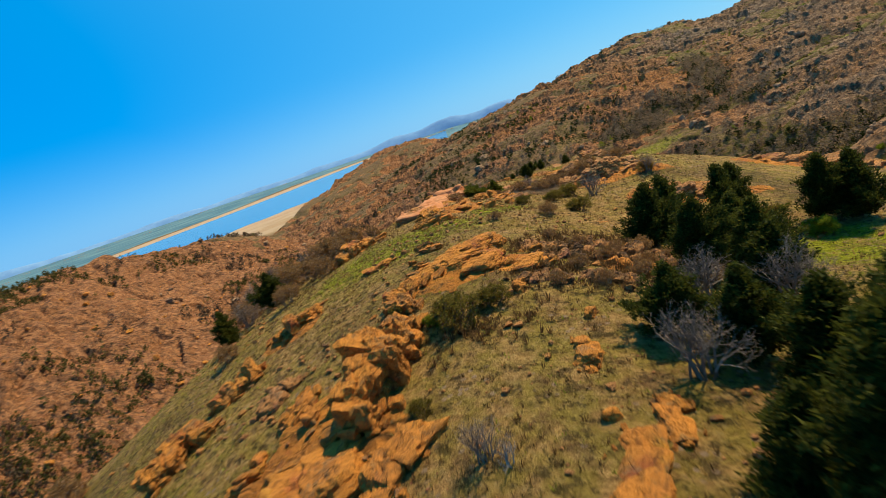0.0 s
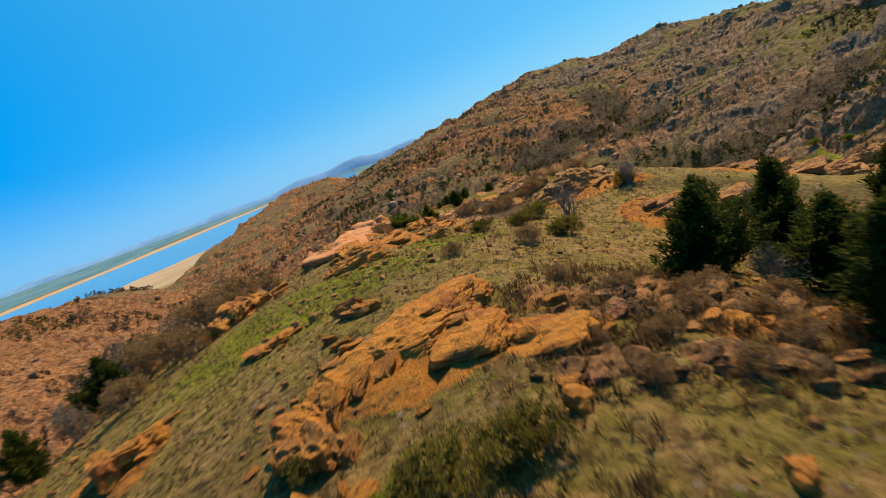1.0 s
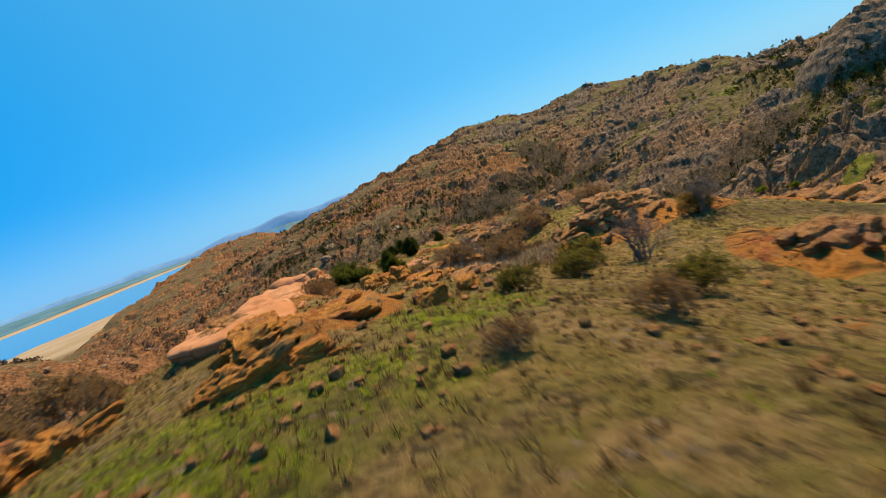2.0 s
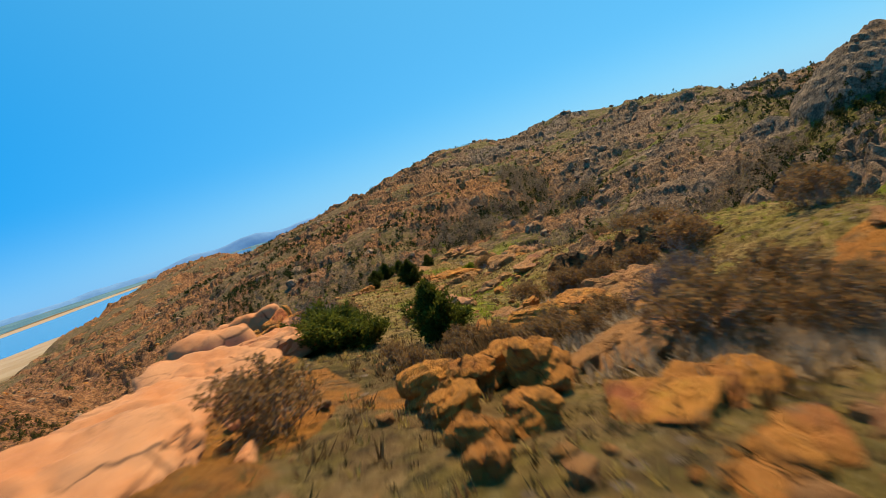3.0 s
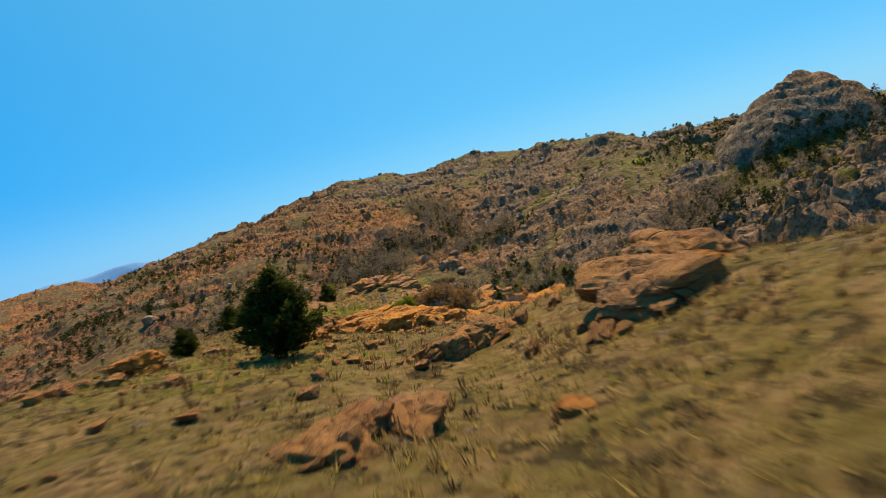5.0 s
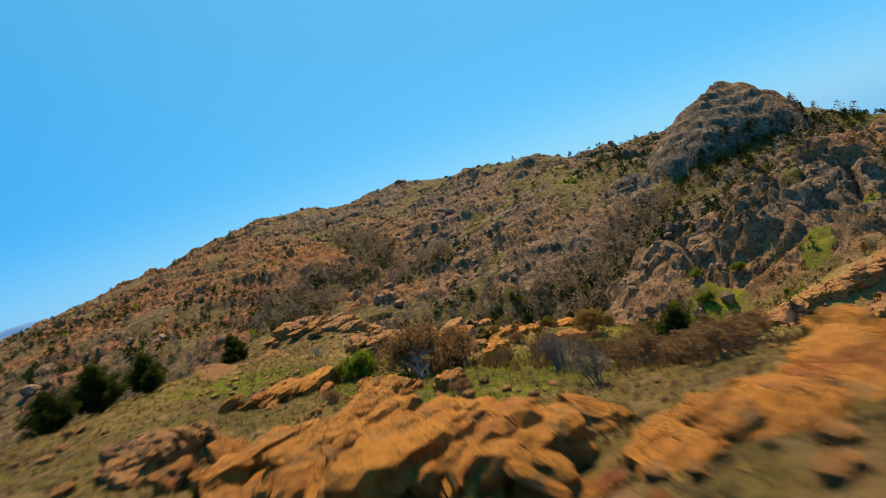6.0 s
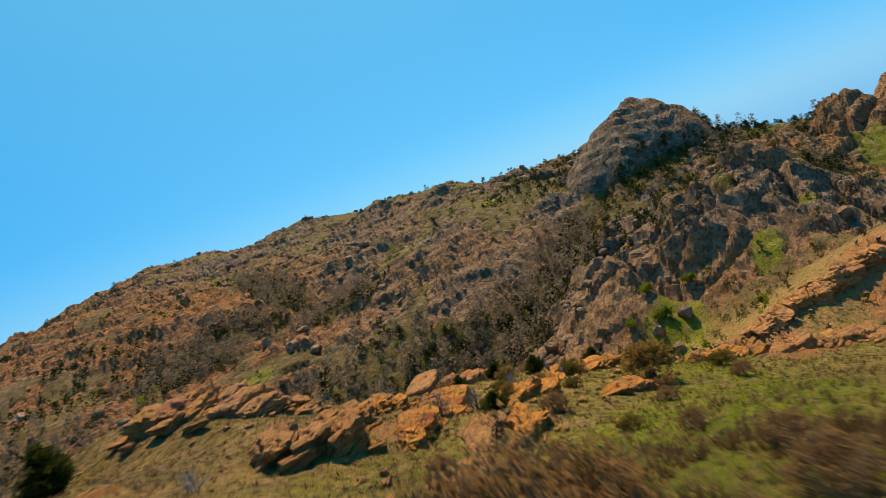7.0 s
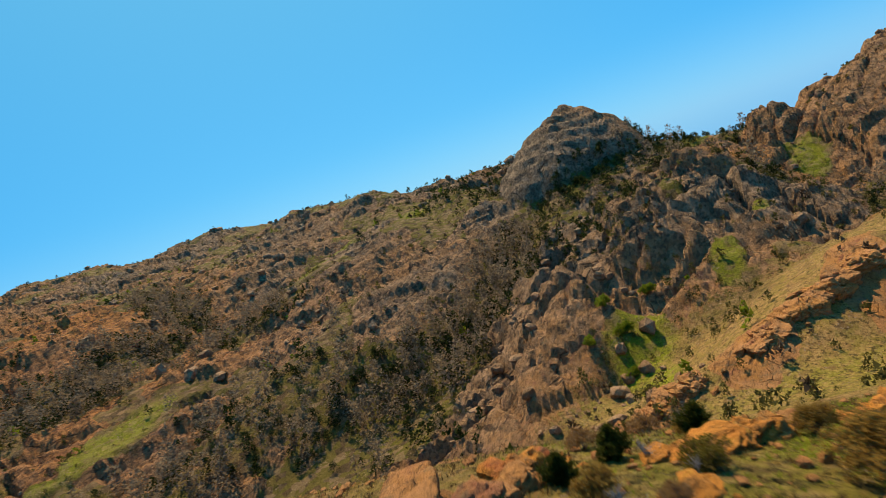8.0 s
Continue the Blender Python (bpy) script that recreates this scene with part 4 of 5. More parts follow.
outcrop(5.9, 25.9, 3.6, 0.8, 0.45, -28, 7, 11, GRANITE_WARM, "tilted orange granite ledge ending at the trees", 14, 0.62)
outcrop(4.7, 28.0, 3.8, 0.8, 0.45, -20, 7, 12, GRANITE_DARK, "ragged granite ledge with tufts of grass", 12, 0.62)
outcrop(-0.7, 40.8, 3.8, 2.4, 0.8, 15, 4, 13, GRANITE_WARM, "flat-topped salmon granite ledges in green grass", 5, 0.45)
outcrop(-1.8, 38.0, 2.4, 1.0, 0.55, 5, 3, 14, GRANITE_WARM, "low salmon granite slabs in green grass", 5, 0.4)
outcrop(-7.0, 40.5, 3.0, 1.6, 1.0, 35, 4, 15, GRANITE_WARM, "orange granite blocks at the slope's edge")
outcrop(10.8, 46.8, 4.2, 2.0, 1.2, 20, 4, 16, GRANITE_PALE, "pale granite cap of a small knoll", 8)
outcrop(13.4, 39.4, 4.4, 2.0, 1.0, -8, 4, 17, GRANITE_PALE, "long pale granite slabs behind cedars", 6, 0.45)
outcrop(27.0, 50.0, 9.0, 2.2, 1.0, -25, 5, 18, GRANITE_PALE, "long flat pale granite ledge at the slope's edge", 4, 0.45)
outcrop(-2.5, 45.4, 5.6, 3.6, 0.9, 80, 2, 19, GRANITE_SALMON, "broad smooth salmon granite slab", 2, 0.66, 0.45, 8)
outcrop(-2.2, 51.4, 5.6, 3.4, 1.2, 70, 3, 20, GRANITE_SALMON, "broad smooth salmon granite slab with a rounded lip", 4, 0.55, 0.45, 10)
outcrop(6.2, 52.6, 3.4, 1.8, 0.7, 25, 4, 21, GRANITE_WARM, "low orange granite ledges in dry grass", 8, 0.45)
outcrop(8.0, 52.4, 3.4, 1.8, 0.9, 30, 4, 22, GRANITE_PALE, "sloping tan granite ledge below brush", 10, 0.45)
outcrop(10.2, 57.4, 3.0, 1.2, 1.1, -62, 8, 23, GRANITE_DARK, "dark craggy granite blocks above a brown bush", 10, 0.3)
outcrop(11.0, 54.6, 3.2, 1.1, 1.0, -78, 8, 45, GRANITE_DARK, "dark craggy granite blocks along a low crest", 10, 0.3)
outcrop(5.0, 58.7, 2.3, 1.1, 0.42, 24, 4, 46, GRANITE_SALMON, "flat salmon granite slab sunk in green grass", 6, 0.5, 0.5, 12)
outcrop(8.9, 62.6, 1.9, 1.0, 0.5, 12, 5, 24, GRANITE_PALE, "tan granite ledges in a grassy meadow", 8, 0.4, 0.62)
outcrop(11.2, 63.4, 2.4, 1.2, 0.3, 18, 4, 25, GRANITE_PALE, "broad tan granite slab undercut at its foot", 6, 0.4, 0.62)
outcrop(13.0, 69.6, 3.8, 1.6, 0.7, 20, 5, 27, GRANITE_PALE, "layered tan granite outcrop at the meadow's edge", 8, 0.4, 0.62)
outcrop(10.8, 71.8, 2.0, 1.0, 0.6, 10, 3, 28, GRANITE_PALE, "low tan granite blocks in grass", 8, 0.4, 0.62)
outcrop(13.0, 80.0, 5.0, 2.3, 1.0, 100, 8, 29, GRANITE_WARM, "rough orange granite blocks piled in grass", 6, 0.3)
outcrop(11.9, 84.6, 2.2, 1.3, 1.1, 40, 4, 30, GRANITE_PALE, "craggy granite blocks with brush behind")
outcrop(15.6, 76.5, 4.6, 1.2, 0.45, -20, 9, 31, GRANITE_WARM, "long tilted orange granite ledges", 10, 0.5)
outcrop(16.2, 90.2, 3.2, 1.4, 0.7, 15, 4, 32, GRANITE_WARM, "low broken granite ledge in grass", 5, 0.4)
outcrop(24.2, 105.6, 6.8, 2.2, 1.2, -62, 6, 33, GRANITE_PALE, "broad tan granite cap above the valley", 4, 0.4)
outcrop(23.3, 98.2, 2.6, 1.6, 1.1, -20, 3, 34, GRANITE_PALE, "stacked tan granite blocks with dark undersides", 6, 0.3)
outcrop(27.4, 100.9, 2.2, 0.9, 0.45, -15, 4, 47, GRANITE_PALE, "low tan granite ledge at the valley's rim", 6, 0.45)
outcrop(19.3, 93.0, 2.0, 1.0, 0.6, 60, 3, 35, GRANITE_WARM, "low orange granite steps in grass", 6, 0.4)
outcrop(32.4, 99.8, 2.0, 1.0, 0.7, -25, 4, 38, GRANITE_WARM, "tan and rusty granite blocks beside cedars", 6, 0.35)
outcrop(44.0, 90.4, 8.0, 1.6, 0.9, -28, 7, 39, GRANITE_PALE, "long salmon granite slabs on a grassy slope", 8, 0.4)
outcrop(54.0, 86.6, 6.0, 1.6, 1.0, -22, 5, 40, GRANITE_PALE, "low salmon granite ledge below the rim", 6, 0.4)
outcrop(62.5, 106.4, 11.0, 2.6, 1.5, -30, 10, 41, GRANITE_PALE, "long tilted granite rib running down to the valley", 14, 0.4)
outcrop(74.5, 95.5, 17.0, 2.8, 1.7, -42, 14, 42, GRANITE_PALE, "long tilted granite rib above green grass", 12, 0.4)

for k, (x, y, length, width, height, turn) in enumerate([(2.2, 25.0, 2.2, 1.0, 0.5, -20), (4.2, 24.4, 2.4, 0.9, 0.5, -30), (6.6, 28.2, 2.6, 1.2, 0.7, -22), (7.4, 27.0, 2.2, 0.9, 0.6, -30), (2.8, 28.8, 2.0, 1.0, 0.45, -16), (5.2, 29.8, 2.4, 1.0, 0.5, -18)]):
    outcrop(x, y, length, width, height, turn, 5, 50 + k, GRANITE_DARK, "low broken dark granite ledge in brown grass", 12, 0.62)
for k, (x, y, length, width, height, turn) in enumerate([(4.0, 46.9, 2.6, 1.0, 0.4, -8), (3.0, 45.2, 1.6, 0.9, 0.22, 20), (2.5, 44.0, 1.0, 0.6, 0.2, 50), (3.8, 43.6, 1.4, 0.7, 0.22, -20), (5.6, 48.2, 1.8, 0.8, 0.4, 10), (-6.2, 22.4, 1.6, 0.9, 0.5, 70), (-7.6, 24.2, 1.8, 1.0, 0.6, 60), (3.2, 17.2, 1.6, 0.8, 0.4, 80), (1.9, 15.8, 2.4, 1.0, 0.3, 70), (6.2, 55.3, 1.8, 0.8, 0.25, 20), (7.6, 55.6, 1.2, 0.7, 0.25, 60), (2.3, 20.0, 1.5, 0.5, 0.25, 80), (-3.4, 44.0, 2.0, 1.2, 0.5, 30), (-4.6, 33.0, 1.4, 0.8, 0.4, 20), (9.0, 77.0, 1.8, 0.9, 0.5, 20), (7.6, 68.6, 1.6, 0.8, 0.35, 15), (16.8, 86.6, 2.4, 1.2, 0.6, 20), (15.2, 83.4, 1.8, 1.0, 0.5, 30), (24.4, 98.8, 2.6, 1.2, 0.7, 5), (26.8, 99.6, 2.0, 1.0, 0.6, -10), (35.0, 96.0, 2.6, 1.0, 0.6, -30), (30.6, 99.4, 1.8, 0.9, 0.55, -25), (33.8, 97.0, 1.6, 0.8, 0.4, -35), (31.8, 96.2, 1.2, 0.6, 0.3, 20), (37.4, 95.0, 2.2, 0.9, 0.5, -30), (39.2, 93.2, 2.8, 1.1, 0.6, -32), (27.8, 97.6, 2.0, 1.2, 0.35, 20), (26.4, 95.0, 2.2, 1.0, 0.35, 30), (29.6, 95.8, 2.2, 1.0, 0.4, -20), (31.4, 93.4, 2.0, 0.9, 0.4, -30), (23.4, 93.4, 2.0, 1.0, 0.35, 30), (25.4, 96.6, 2.0, 1.2, 0.5, 40), (27.0, 94.2, 2.4, 1.0, 0.5, 30)]):
    outcrop(x, y, length, width, height, turn, 3, 150 + k, GRANITE_WARM if k % 3 else GRANITE_PALE, "small broken granite ledge in dry grass", 8, 0.4)

# single boulders: x, y, size, height, turn
OCHRE = "rounded ochre granite boulder in a small pile"
for k, (x, y, s, h, turn) in enumerate([(1.55, 47.2, 0.95, 0.6, 10), (2.35, 46.6, 0.7, 0.7, 60), (1.3, 46.3, 0.55, 0.36, 30), (1.75, 45.7, 0.62, 0.36, 80), (1.2, 45.5, 0.42, 0.3, 120), (2.2, 47.4, 0.75, 0.5, 0), (1.1, 45.0, 0.36, 0.25, 40)]):
    boulder(x, y, s, s * 0.78, h * 0.95, turn, 60 + k, GRANITE_WARM, OCHRE, 0.2, 0, 4, "pile of ochre boulders", 3.6, 1.0)
boulder(-0.5, 53.9, 2.6, 1.7, 1.1, 20, 79, GRANITE_SALMON, "large rounded salmon-pink granite boulder", 0.2, 0, 4)
for k, (x, y, s, h, turn) in enumerate([(-1.0, 58.6, 1.2, 1.0, 0), (-1.7, 60.8, 1.4, 0.8, 40), (-0.5, 61.6, 0.8, 0.6, 10), (-1.3, 64.8, 1.3, 1.1, 80), (0.0, 70.2, 0.8, 0.8, 30),
                                        (0.5, 77.3, 0.9, 0.7, 50), (-2.6, 57.6, 1.2, 0.8, 15), (6.0, 76.5, 1.0, 0.6, 45), (2.6, 66.5, 0.8, 0.6, 0), (2.1, 67.1, 0.7, 0.55, 70), (3.0, 65.5, 0.4, 0.3, 20)]):
    boulder(x, y, s, s * 0.72, h, turn, 80 + k, GRANITE_WARM, "salmon-orange granite boulder on the spur's edge", 0.25, 0, 4)
for k, (x, y, s, h, turn) in enumerate([(2.2, 19.9, 0.9, 0.4, 75), (2.0, 17.4, 0.4, 0.35, 30), (-3.3, 18.4, 0.5, 0.42, 0), (-2.55, 18.0, 0.45, 0.4, 40), (1.3, 24.2, 0.5, 0.4, 20), (2.9, 22.0, 0.5, 0.35, 60),
                                        (-4.4, 20.8, 0.5, 0.35, 30), (-5.6, 21.2, 0.55, 0.4, 10), (-7.3, 20.8, 0.6, 0.45, 75), (1.7, 40.5, 0.7, 0.5, 0), (3.0, 41.5, 0.7, 0.5, 50), (6.8, 64.9, 0.42, 0.13, 20), (9.2, 67.6, 0.4, 0.13, 0), (7.9, 60.3, 0.5, 0.3, 30), (5.3, 62.8, 0.25, 0.1, 10)]):
    boulder(x, y, s, s * 0.7, h, turn, 110 + k, GRANITE_WARM, "small orange granite boulder in dry grass", 0.3, 0, 3)
boulder(30.3, 101.2, 1.5, 1.1, 0.36, 20, 142, GRANITE_PALE, "smooth pale granite boulder lying on another", 0.3, 0.22, 4, rough=0.45)
boulder(30.0, 100.9, 1.9, 1.4, 0.45, 35, 143, GRANITE_PALE, "smooth pale granite boulder below a second one", 0.3, 0, 4, rough=0.45)
boulder(18.0, 85.4, 0.85, 0.7, 0.62, 20, 140, GRANITE_WARM, "dark red-brown granite boulder beside a ledge", 0.2, 0, 4)
for k, (x, y, s, h, turn, up) in enumerate([(-0.7, 64.4, 2.2, 1.6, 20, 0), (0.1, 63.4, 1.3, 1.1, 70, 0), (-0.9, 65.6, 1.3, 1.0, 10, 0.6), (-2.4, 69.8, 2.2, 1.8, 40, 0), (-1.7, 65.4, 2.0, 1.5, 100, 0), (0.5, 65.2, 1.1, 0.8, 30, 0),
                                            (-2.7, 66.4, 1.8, 1.3, 15, 0), (-3.7, 67.8, 2.0, 1.4, 60, 0), (0.6, 62.4, 0.9, 0.6, 80, 0), (1.0, 66.2, 0.8, 0.7, 0, 0), (-1.3, 67.4, 1.5, 1.3, 130, 0), (-0.6, 56.6, 1.3, 0.8, 40, 0), (-1.4, 55.2, 2.0, 1.3, 10, 0), (-0.2, 60.6, 1.0, 0.7, 100, 0)]):
    boulder(x, y, s, s * 0.8, h, turn, 160 + k, GRANITE_SALMON if k % 2 == 0 else GRANITE_WARM, "rounded salmon and gold boulder in a tall pile", 0.2, up, 4, "pile of salmon boulders", rough=0.48)
for k, (x, y, s, h) in enumerate([(0.2, 74.8, 0.55, 1.1), (0.75, 74.9, 0.6, 1.2)]):
    boulder(x, y, s, s * 0.9, h, 30 * k, 180 + k, GRANITE_WARM, "upright golden granite boulder on the slope's edge", 0.15, 0, 3)
boulder(9.8, 61.5, 1.1, 0.9, 0.24, 10, 141, GRANITE_PALE, "flat-topped tan granite block with a dark face", 0.15, 0, 4, "", 4.5)


def scatter(name, spots, sizes, mat, label, seed, flat=0.65, sub=1, sink=0.2):
    """Many stones in one mesh."""
    rng = np.random.default_rng(seed)
    v, faces = ball(sub)
    faces = np.array(faces)
    shapes = []
    for k in range(12):
        p = v / (np.abs(v) ** 3).sum(1, keepdims=True) ** (1 / 3)
        p = p * rng.uniform(0.6, 1.1, 3) + rng.normal(0, 0.16, p.shape)
        shapes.append(p[faces])
    out = []
    z = ground_at(spots[:, 0], spots[:, 1])
    for k, ((x, y), s) in enumerate(zip(spots, sizes)):
        a = rng.uniform(0, 6.283)
        t = shapes[k % 12] * (s, s * 0.8, s * flat) * 0.5
        c, d = math.cos(a), math.sin(a)
        t = np.stack([t[..., 0] * c - t[..., 1] * d, t[..., 0] * d + t[..., 1] * c, t[..., 2]], -1) + (x, y, z[k] + s * flat * (0.5 - sink))
        out.append(t)
    ob = part(name, soup(np.concatenate(out)), mat)
    return tagged(ob, label, "stones", kind="stuff")


def sprinkle(count, x0, x1, y0, y1, seed, chance):
    """Random places in a field, kept by chance(x, y)."""
    rng = np.random.default_rng(seed)
    x, y = rng.uniform(x0, x1, count), rng.uniform(y0, y1, count)
    keep = rng.random(count) < chance(x, y)
    return np.stack([x[keep], y[keep]], -1)


def on_spur(x, y):
    return smoothstep(24, 10, -ridge(x, y, [(px, py, 0) for px, py, _ in SPUR + RIM[:3]], 1, 1, 0.01))


stones = sprinkle(24000, -22, 45, 9, 112, 5, lambda x, y: on_spur(x, y) * smoothstep(-0.2, 0.5, fbm(x, y, 5, 91, 3)) * 0.75)
scatter("stones", stones, 0.08 + 0.30 * np.random.default_rng(6).random(len(stones)) ** 3, GRANITE_PALE, "loose tan stones scattered over the grassy spur", 7)
def near_spots(x, y):
    f = 0.0
    for cx, cy, r in ((6.8, 56.0, 2.6), (4.5, 44.5, 2.2), (28.5, 96.5, 4.0), (33.0, 95.5, 3.5), (16.0, 93.0, 3.0), (6.5, 15.0, 3.0), (6.0, 20.0, 3.0)):
        f = np.maximum(f, smoothstep(1.2, 0.4, np.hypot(x - cx, y - cy) / r))
    return f


rocks = sprinkle(30000, -2, 40, 11, 102, 71, lambda x, y: 0.35 * near_spots(x, y))
scatter("stones", rocks, 0.07 + 0.28 * np.random.default_rng(72).random(len(rocks)) ** 2, GRANITE_PALE, "broken tan stones lying thick in the grass", 73)


def piled(name, spots, sizes, mat, label, seed):
    """Large jointed blocks strewn on a crag, in one mesh."""
    rng = np.random.default_rng(seed)
    shapes = []
    for k in range(10):
        me = stone(1.0, 0.8, 0.75, 900 + k, 2)
        co = np.zeros(len(me.vertices) * 3, np.float32)
        me.vertices.foreach_get("co", co)
        tri = np.zeros(len(me.polygons) * 3, np.int32)
        me.polygons.foreach_get("vertices", tri)
        shapes.append(co.reshape(-1, 3)[tri.reshape(-1, 3)])
        bpy.data.meshes.remove(me)
    out = []
    z = ground_at(spots[:, 0], spots[:, 1])
    for k, ((x, y), s) in enumerate(zip(spots, sizes)):
        turn = Euler((rng.uniform(-0.4, 0.4), rng.uniform(-0.4, 0.4), rng.uniform(0, 6.283))).to_matrix()
        out.append(shapes[k % 10] * s @ np.array(turn).T + (x, y, z[k] + 0.12 * s))
    return tagged(part(name, soup(np.concatenate(out)), mat), label, "boulders", kind="stuff")


def on_crag(x, y):
    return smoothstep(-26, -4, ridge(x, y, [(px, py, 0) for px, py, _ in CRAG], 1, 1, 0.01))


crag_spots = sprinkle(5000, 62, 155, 92, 135, 14, lambda x, y: 0.13 * on_crag(x, y) * smoothstep(-0.2, 0.3, fbm(x, y, 14, 93, 3)))
piled("crag_blocks", crag_spots, 0.4 + 1.6 * np.random.default_rng(15).random(len(crag_spots)) ** 3, GRANITE_CRAG, "jointed tan granite blocks piled on the crag", 16)
peak_spots = sprinkle(2500, 140, 225, -10, 104, 17, lambda x, y: 0.15 * smoothstep(-0.2, 0.3, fbm(x, y, 20, 94, 3)) * smoothstep(-30, -22, ground_at(x, y)))
piled("peak_blocks", peak_spots, 0.8 + 3.2 * np.random.default_rng(18).random(len(peak_spots)) ** 3, GRANITE_CRAG, "jointed pink granite blocks on the far peak", 19)
face_spots = sprinkle(9000, -20, 260, 170, 430, 20, lambda x, y: 0.12 * land_at(x, y, G_ROCK) * smoothstep(-0.1, 0.4, fbm(x, y, 18, 104, 3)))
piled("face_blocks", face_spots, 1.0 + 3.6 * np.random.default_rng(21).random(len(face_spots)) ** 3, GRANITE_GREY, "jointed grey granite blocks on the mountain's face", 22)
rubble = sprinkle(10000, -170, 300, 110, 430, 8, lambda x, y: (land_at(x, y, G_ROCK) * 0.35 + 0.12) * smoothstep(LAKE + 3, LAKE + 8, ground_at(x, y)) * smoothstep(-0.15, 0.45, fbm(x, y, 22, 92, 3)))
scatter("rubble", rubble, 0.7 + 2.6 * np.random.default_rng(9).random(len(rubble)) ** 4, GRANITE_GREY, "grey granite boulders strewn over the mountainside", 10)
west_rubble = sprinkle(900, -180, -40, 60, 260, 11, lambda x, y: 0.6 * smoothstep(LAKE + 3, LAKE + 8, ground_at(x, y)))
scatter("rubble", west_rubble, 0.5 + 1.8 * np.random.default_rng(12).random(len(west_rubble)) ** 4, GRANITE_WARM, "red-orange boulders strewn over the western hill", 13)


# ---- plants ----
cedar_a = make_cedar(1, 4.2, 2.9, "dense dark green redcedar among bare shrubs")
planted(cedar_a, [(9.6, 33.2, 0.78, 0), (12.4, 33.4, 1.12, 40), (16.6, 33.2, 1.0, 80), (7.2, 24.6, 0.86, 130), (5.2, 13.8, 1.2, 200), (12.4, 21.4, 0.75, 20), (-15.6, 38.2, 0.72, 60), (13.8, 35.6, 0.9, 10)], "cedars beside the spur")
cedar_b = make_cedar(2, 3.4, 3.0, "broad bushy redcedar with a ragged top")
planted(cedar_b, [(8.0, 31.2, 0.85, 0), (17.8, 32.4, 1.1, 70), (8.4, 22.6, 0.8, 30), (4.7, 20.4, 0.7, 150), (7.0, 15.6, 1.3, 250), (10.6, 27.6, 0.95, 15), (-13.2, 40.6, 0.8, 200), (11.0, 30.0, 1.0, 120), (4.5, 14.7, 0.75, 20), (6.4, 17.2, 0.95, 60), (6.0, 19.2, 0.8, 100)], "cedars beside the spur")
cedar_c = make_cedar(3, 1.7, 1.35, "small lone redcedar in dry grass")
planted(cedar_c, [(8.3, 74.3, 1.0, 0)])
cedar_d = make_cedar(4, 1.35, 1.15, "young bright green redcedar beside granite ledges", 0.04, YOUNG_LEAF)
planted(cedar_d, [(2.9, 51.9, 0.95, 0)])
juniper = make_cedar(5, 0.9, 2.0, "low spreading juniper beside a pink boulder", 0.02, YOUNG_LEAF)
planted(juniper, [(1.1, 54.0, 0.85, 0), (1.7, 53.6, 0.7, 60), (1.0, 57.2, 0.75, 90), (2.1, 57.5, 0.6, 30)])
cedar_e = make_cedar(6, 2.0, 1.9, "dark green redcedar at the rim of the valley")
planted(cedar_e, [(19.4, 107.2, 0.9, 0), (13.8, 99.4, 0.9, 60), (12.0, 98.4, 1.0, 100), (21.6, 116.5, 1.0, 10), (7.0, 78.6, 0.4, 0), (25.6, 83.8, 0.9, 30), (27.8, 95.6, 0.4, 80), (31.4, 98.4, 0.38, 40), (33.6, 98.2, 0.45, 110), (29.4, 98.4, 0.35, 200), (10.6, 97.0, 0.8, 140), (36.0, 97.0, 0.5, 10)], "cedars at the valley's rim")

bare_grey = make_shrub(11, 2.6, 2.8, GREY_BARK, OLIVE_LEAF, "leafless grey shrub with fine twigs", 0, 10, 4)
planted(bare_grey, [(4.4, 18.4, 1.0, 0), (8.3, 21.4, 1.15, 50), (6.4, 22.4, 0.9, 80), (-0.7, 16.9, 0.55, 20), (-13.8, 44.2, 1.3, 10), (-17, 47, 1.35, 100), (-19, 50.5, 1.25, 140), (-12.4, 47.6, 1.1, 30), (-16, 42, 1.0, 0), (9.4, 30.6, 0.8, 0),
                    (6.0, 49.2, 0.55, 60), (5.2, 47.6, 0.55, 90), (20.4, 84.0, 0.6, 10), (18.6, 81.4, 0.5, 50), (-21, 27, 0.8, 30), (8.2, 41.8, 0.85, 0), (12.7, 44.2, 0.7, 20), (36.3, 97.2, 0.5, 0), (27.0, 97.0, 0.4, 30), (28.0, 96.6, 0.35, 90), (-20.5, 54, 1.1, 0), (1.4, 59.6, 0.5, 0), (2.0, 60.6, 0.45, 60), (0.9, 60.8, 0.5, 120), (1.6, 64.6, 0.5, 30), (14.8, 38.0, 0.7, 0)], "bare grey shrubs")
bare_brown = make_shrub(12, 1.5, 2.0, TAN_BARK, RUST_LEAF, "brown twiggy brush with rusty buds", 2, 12, 4)
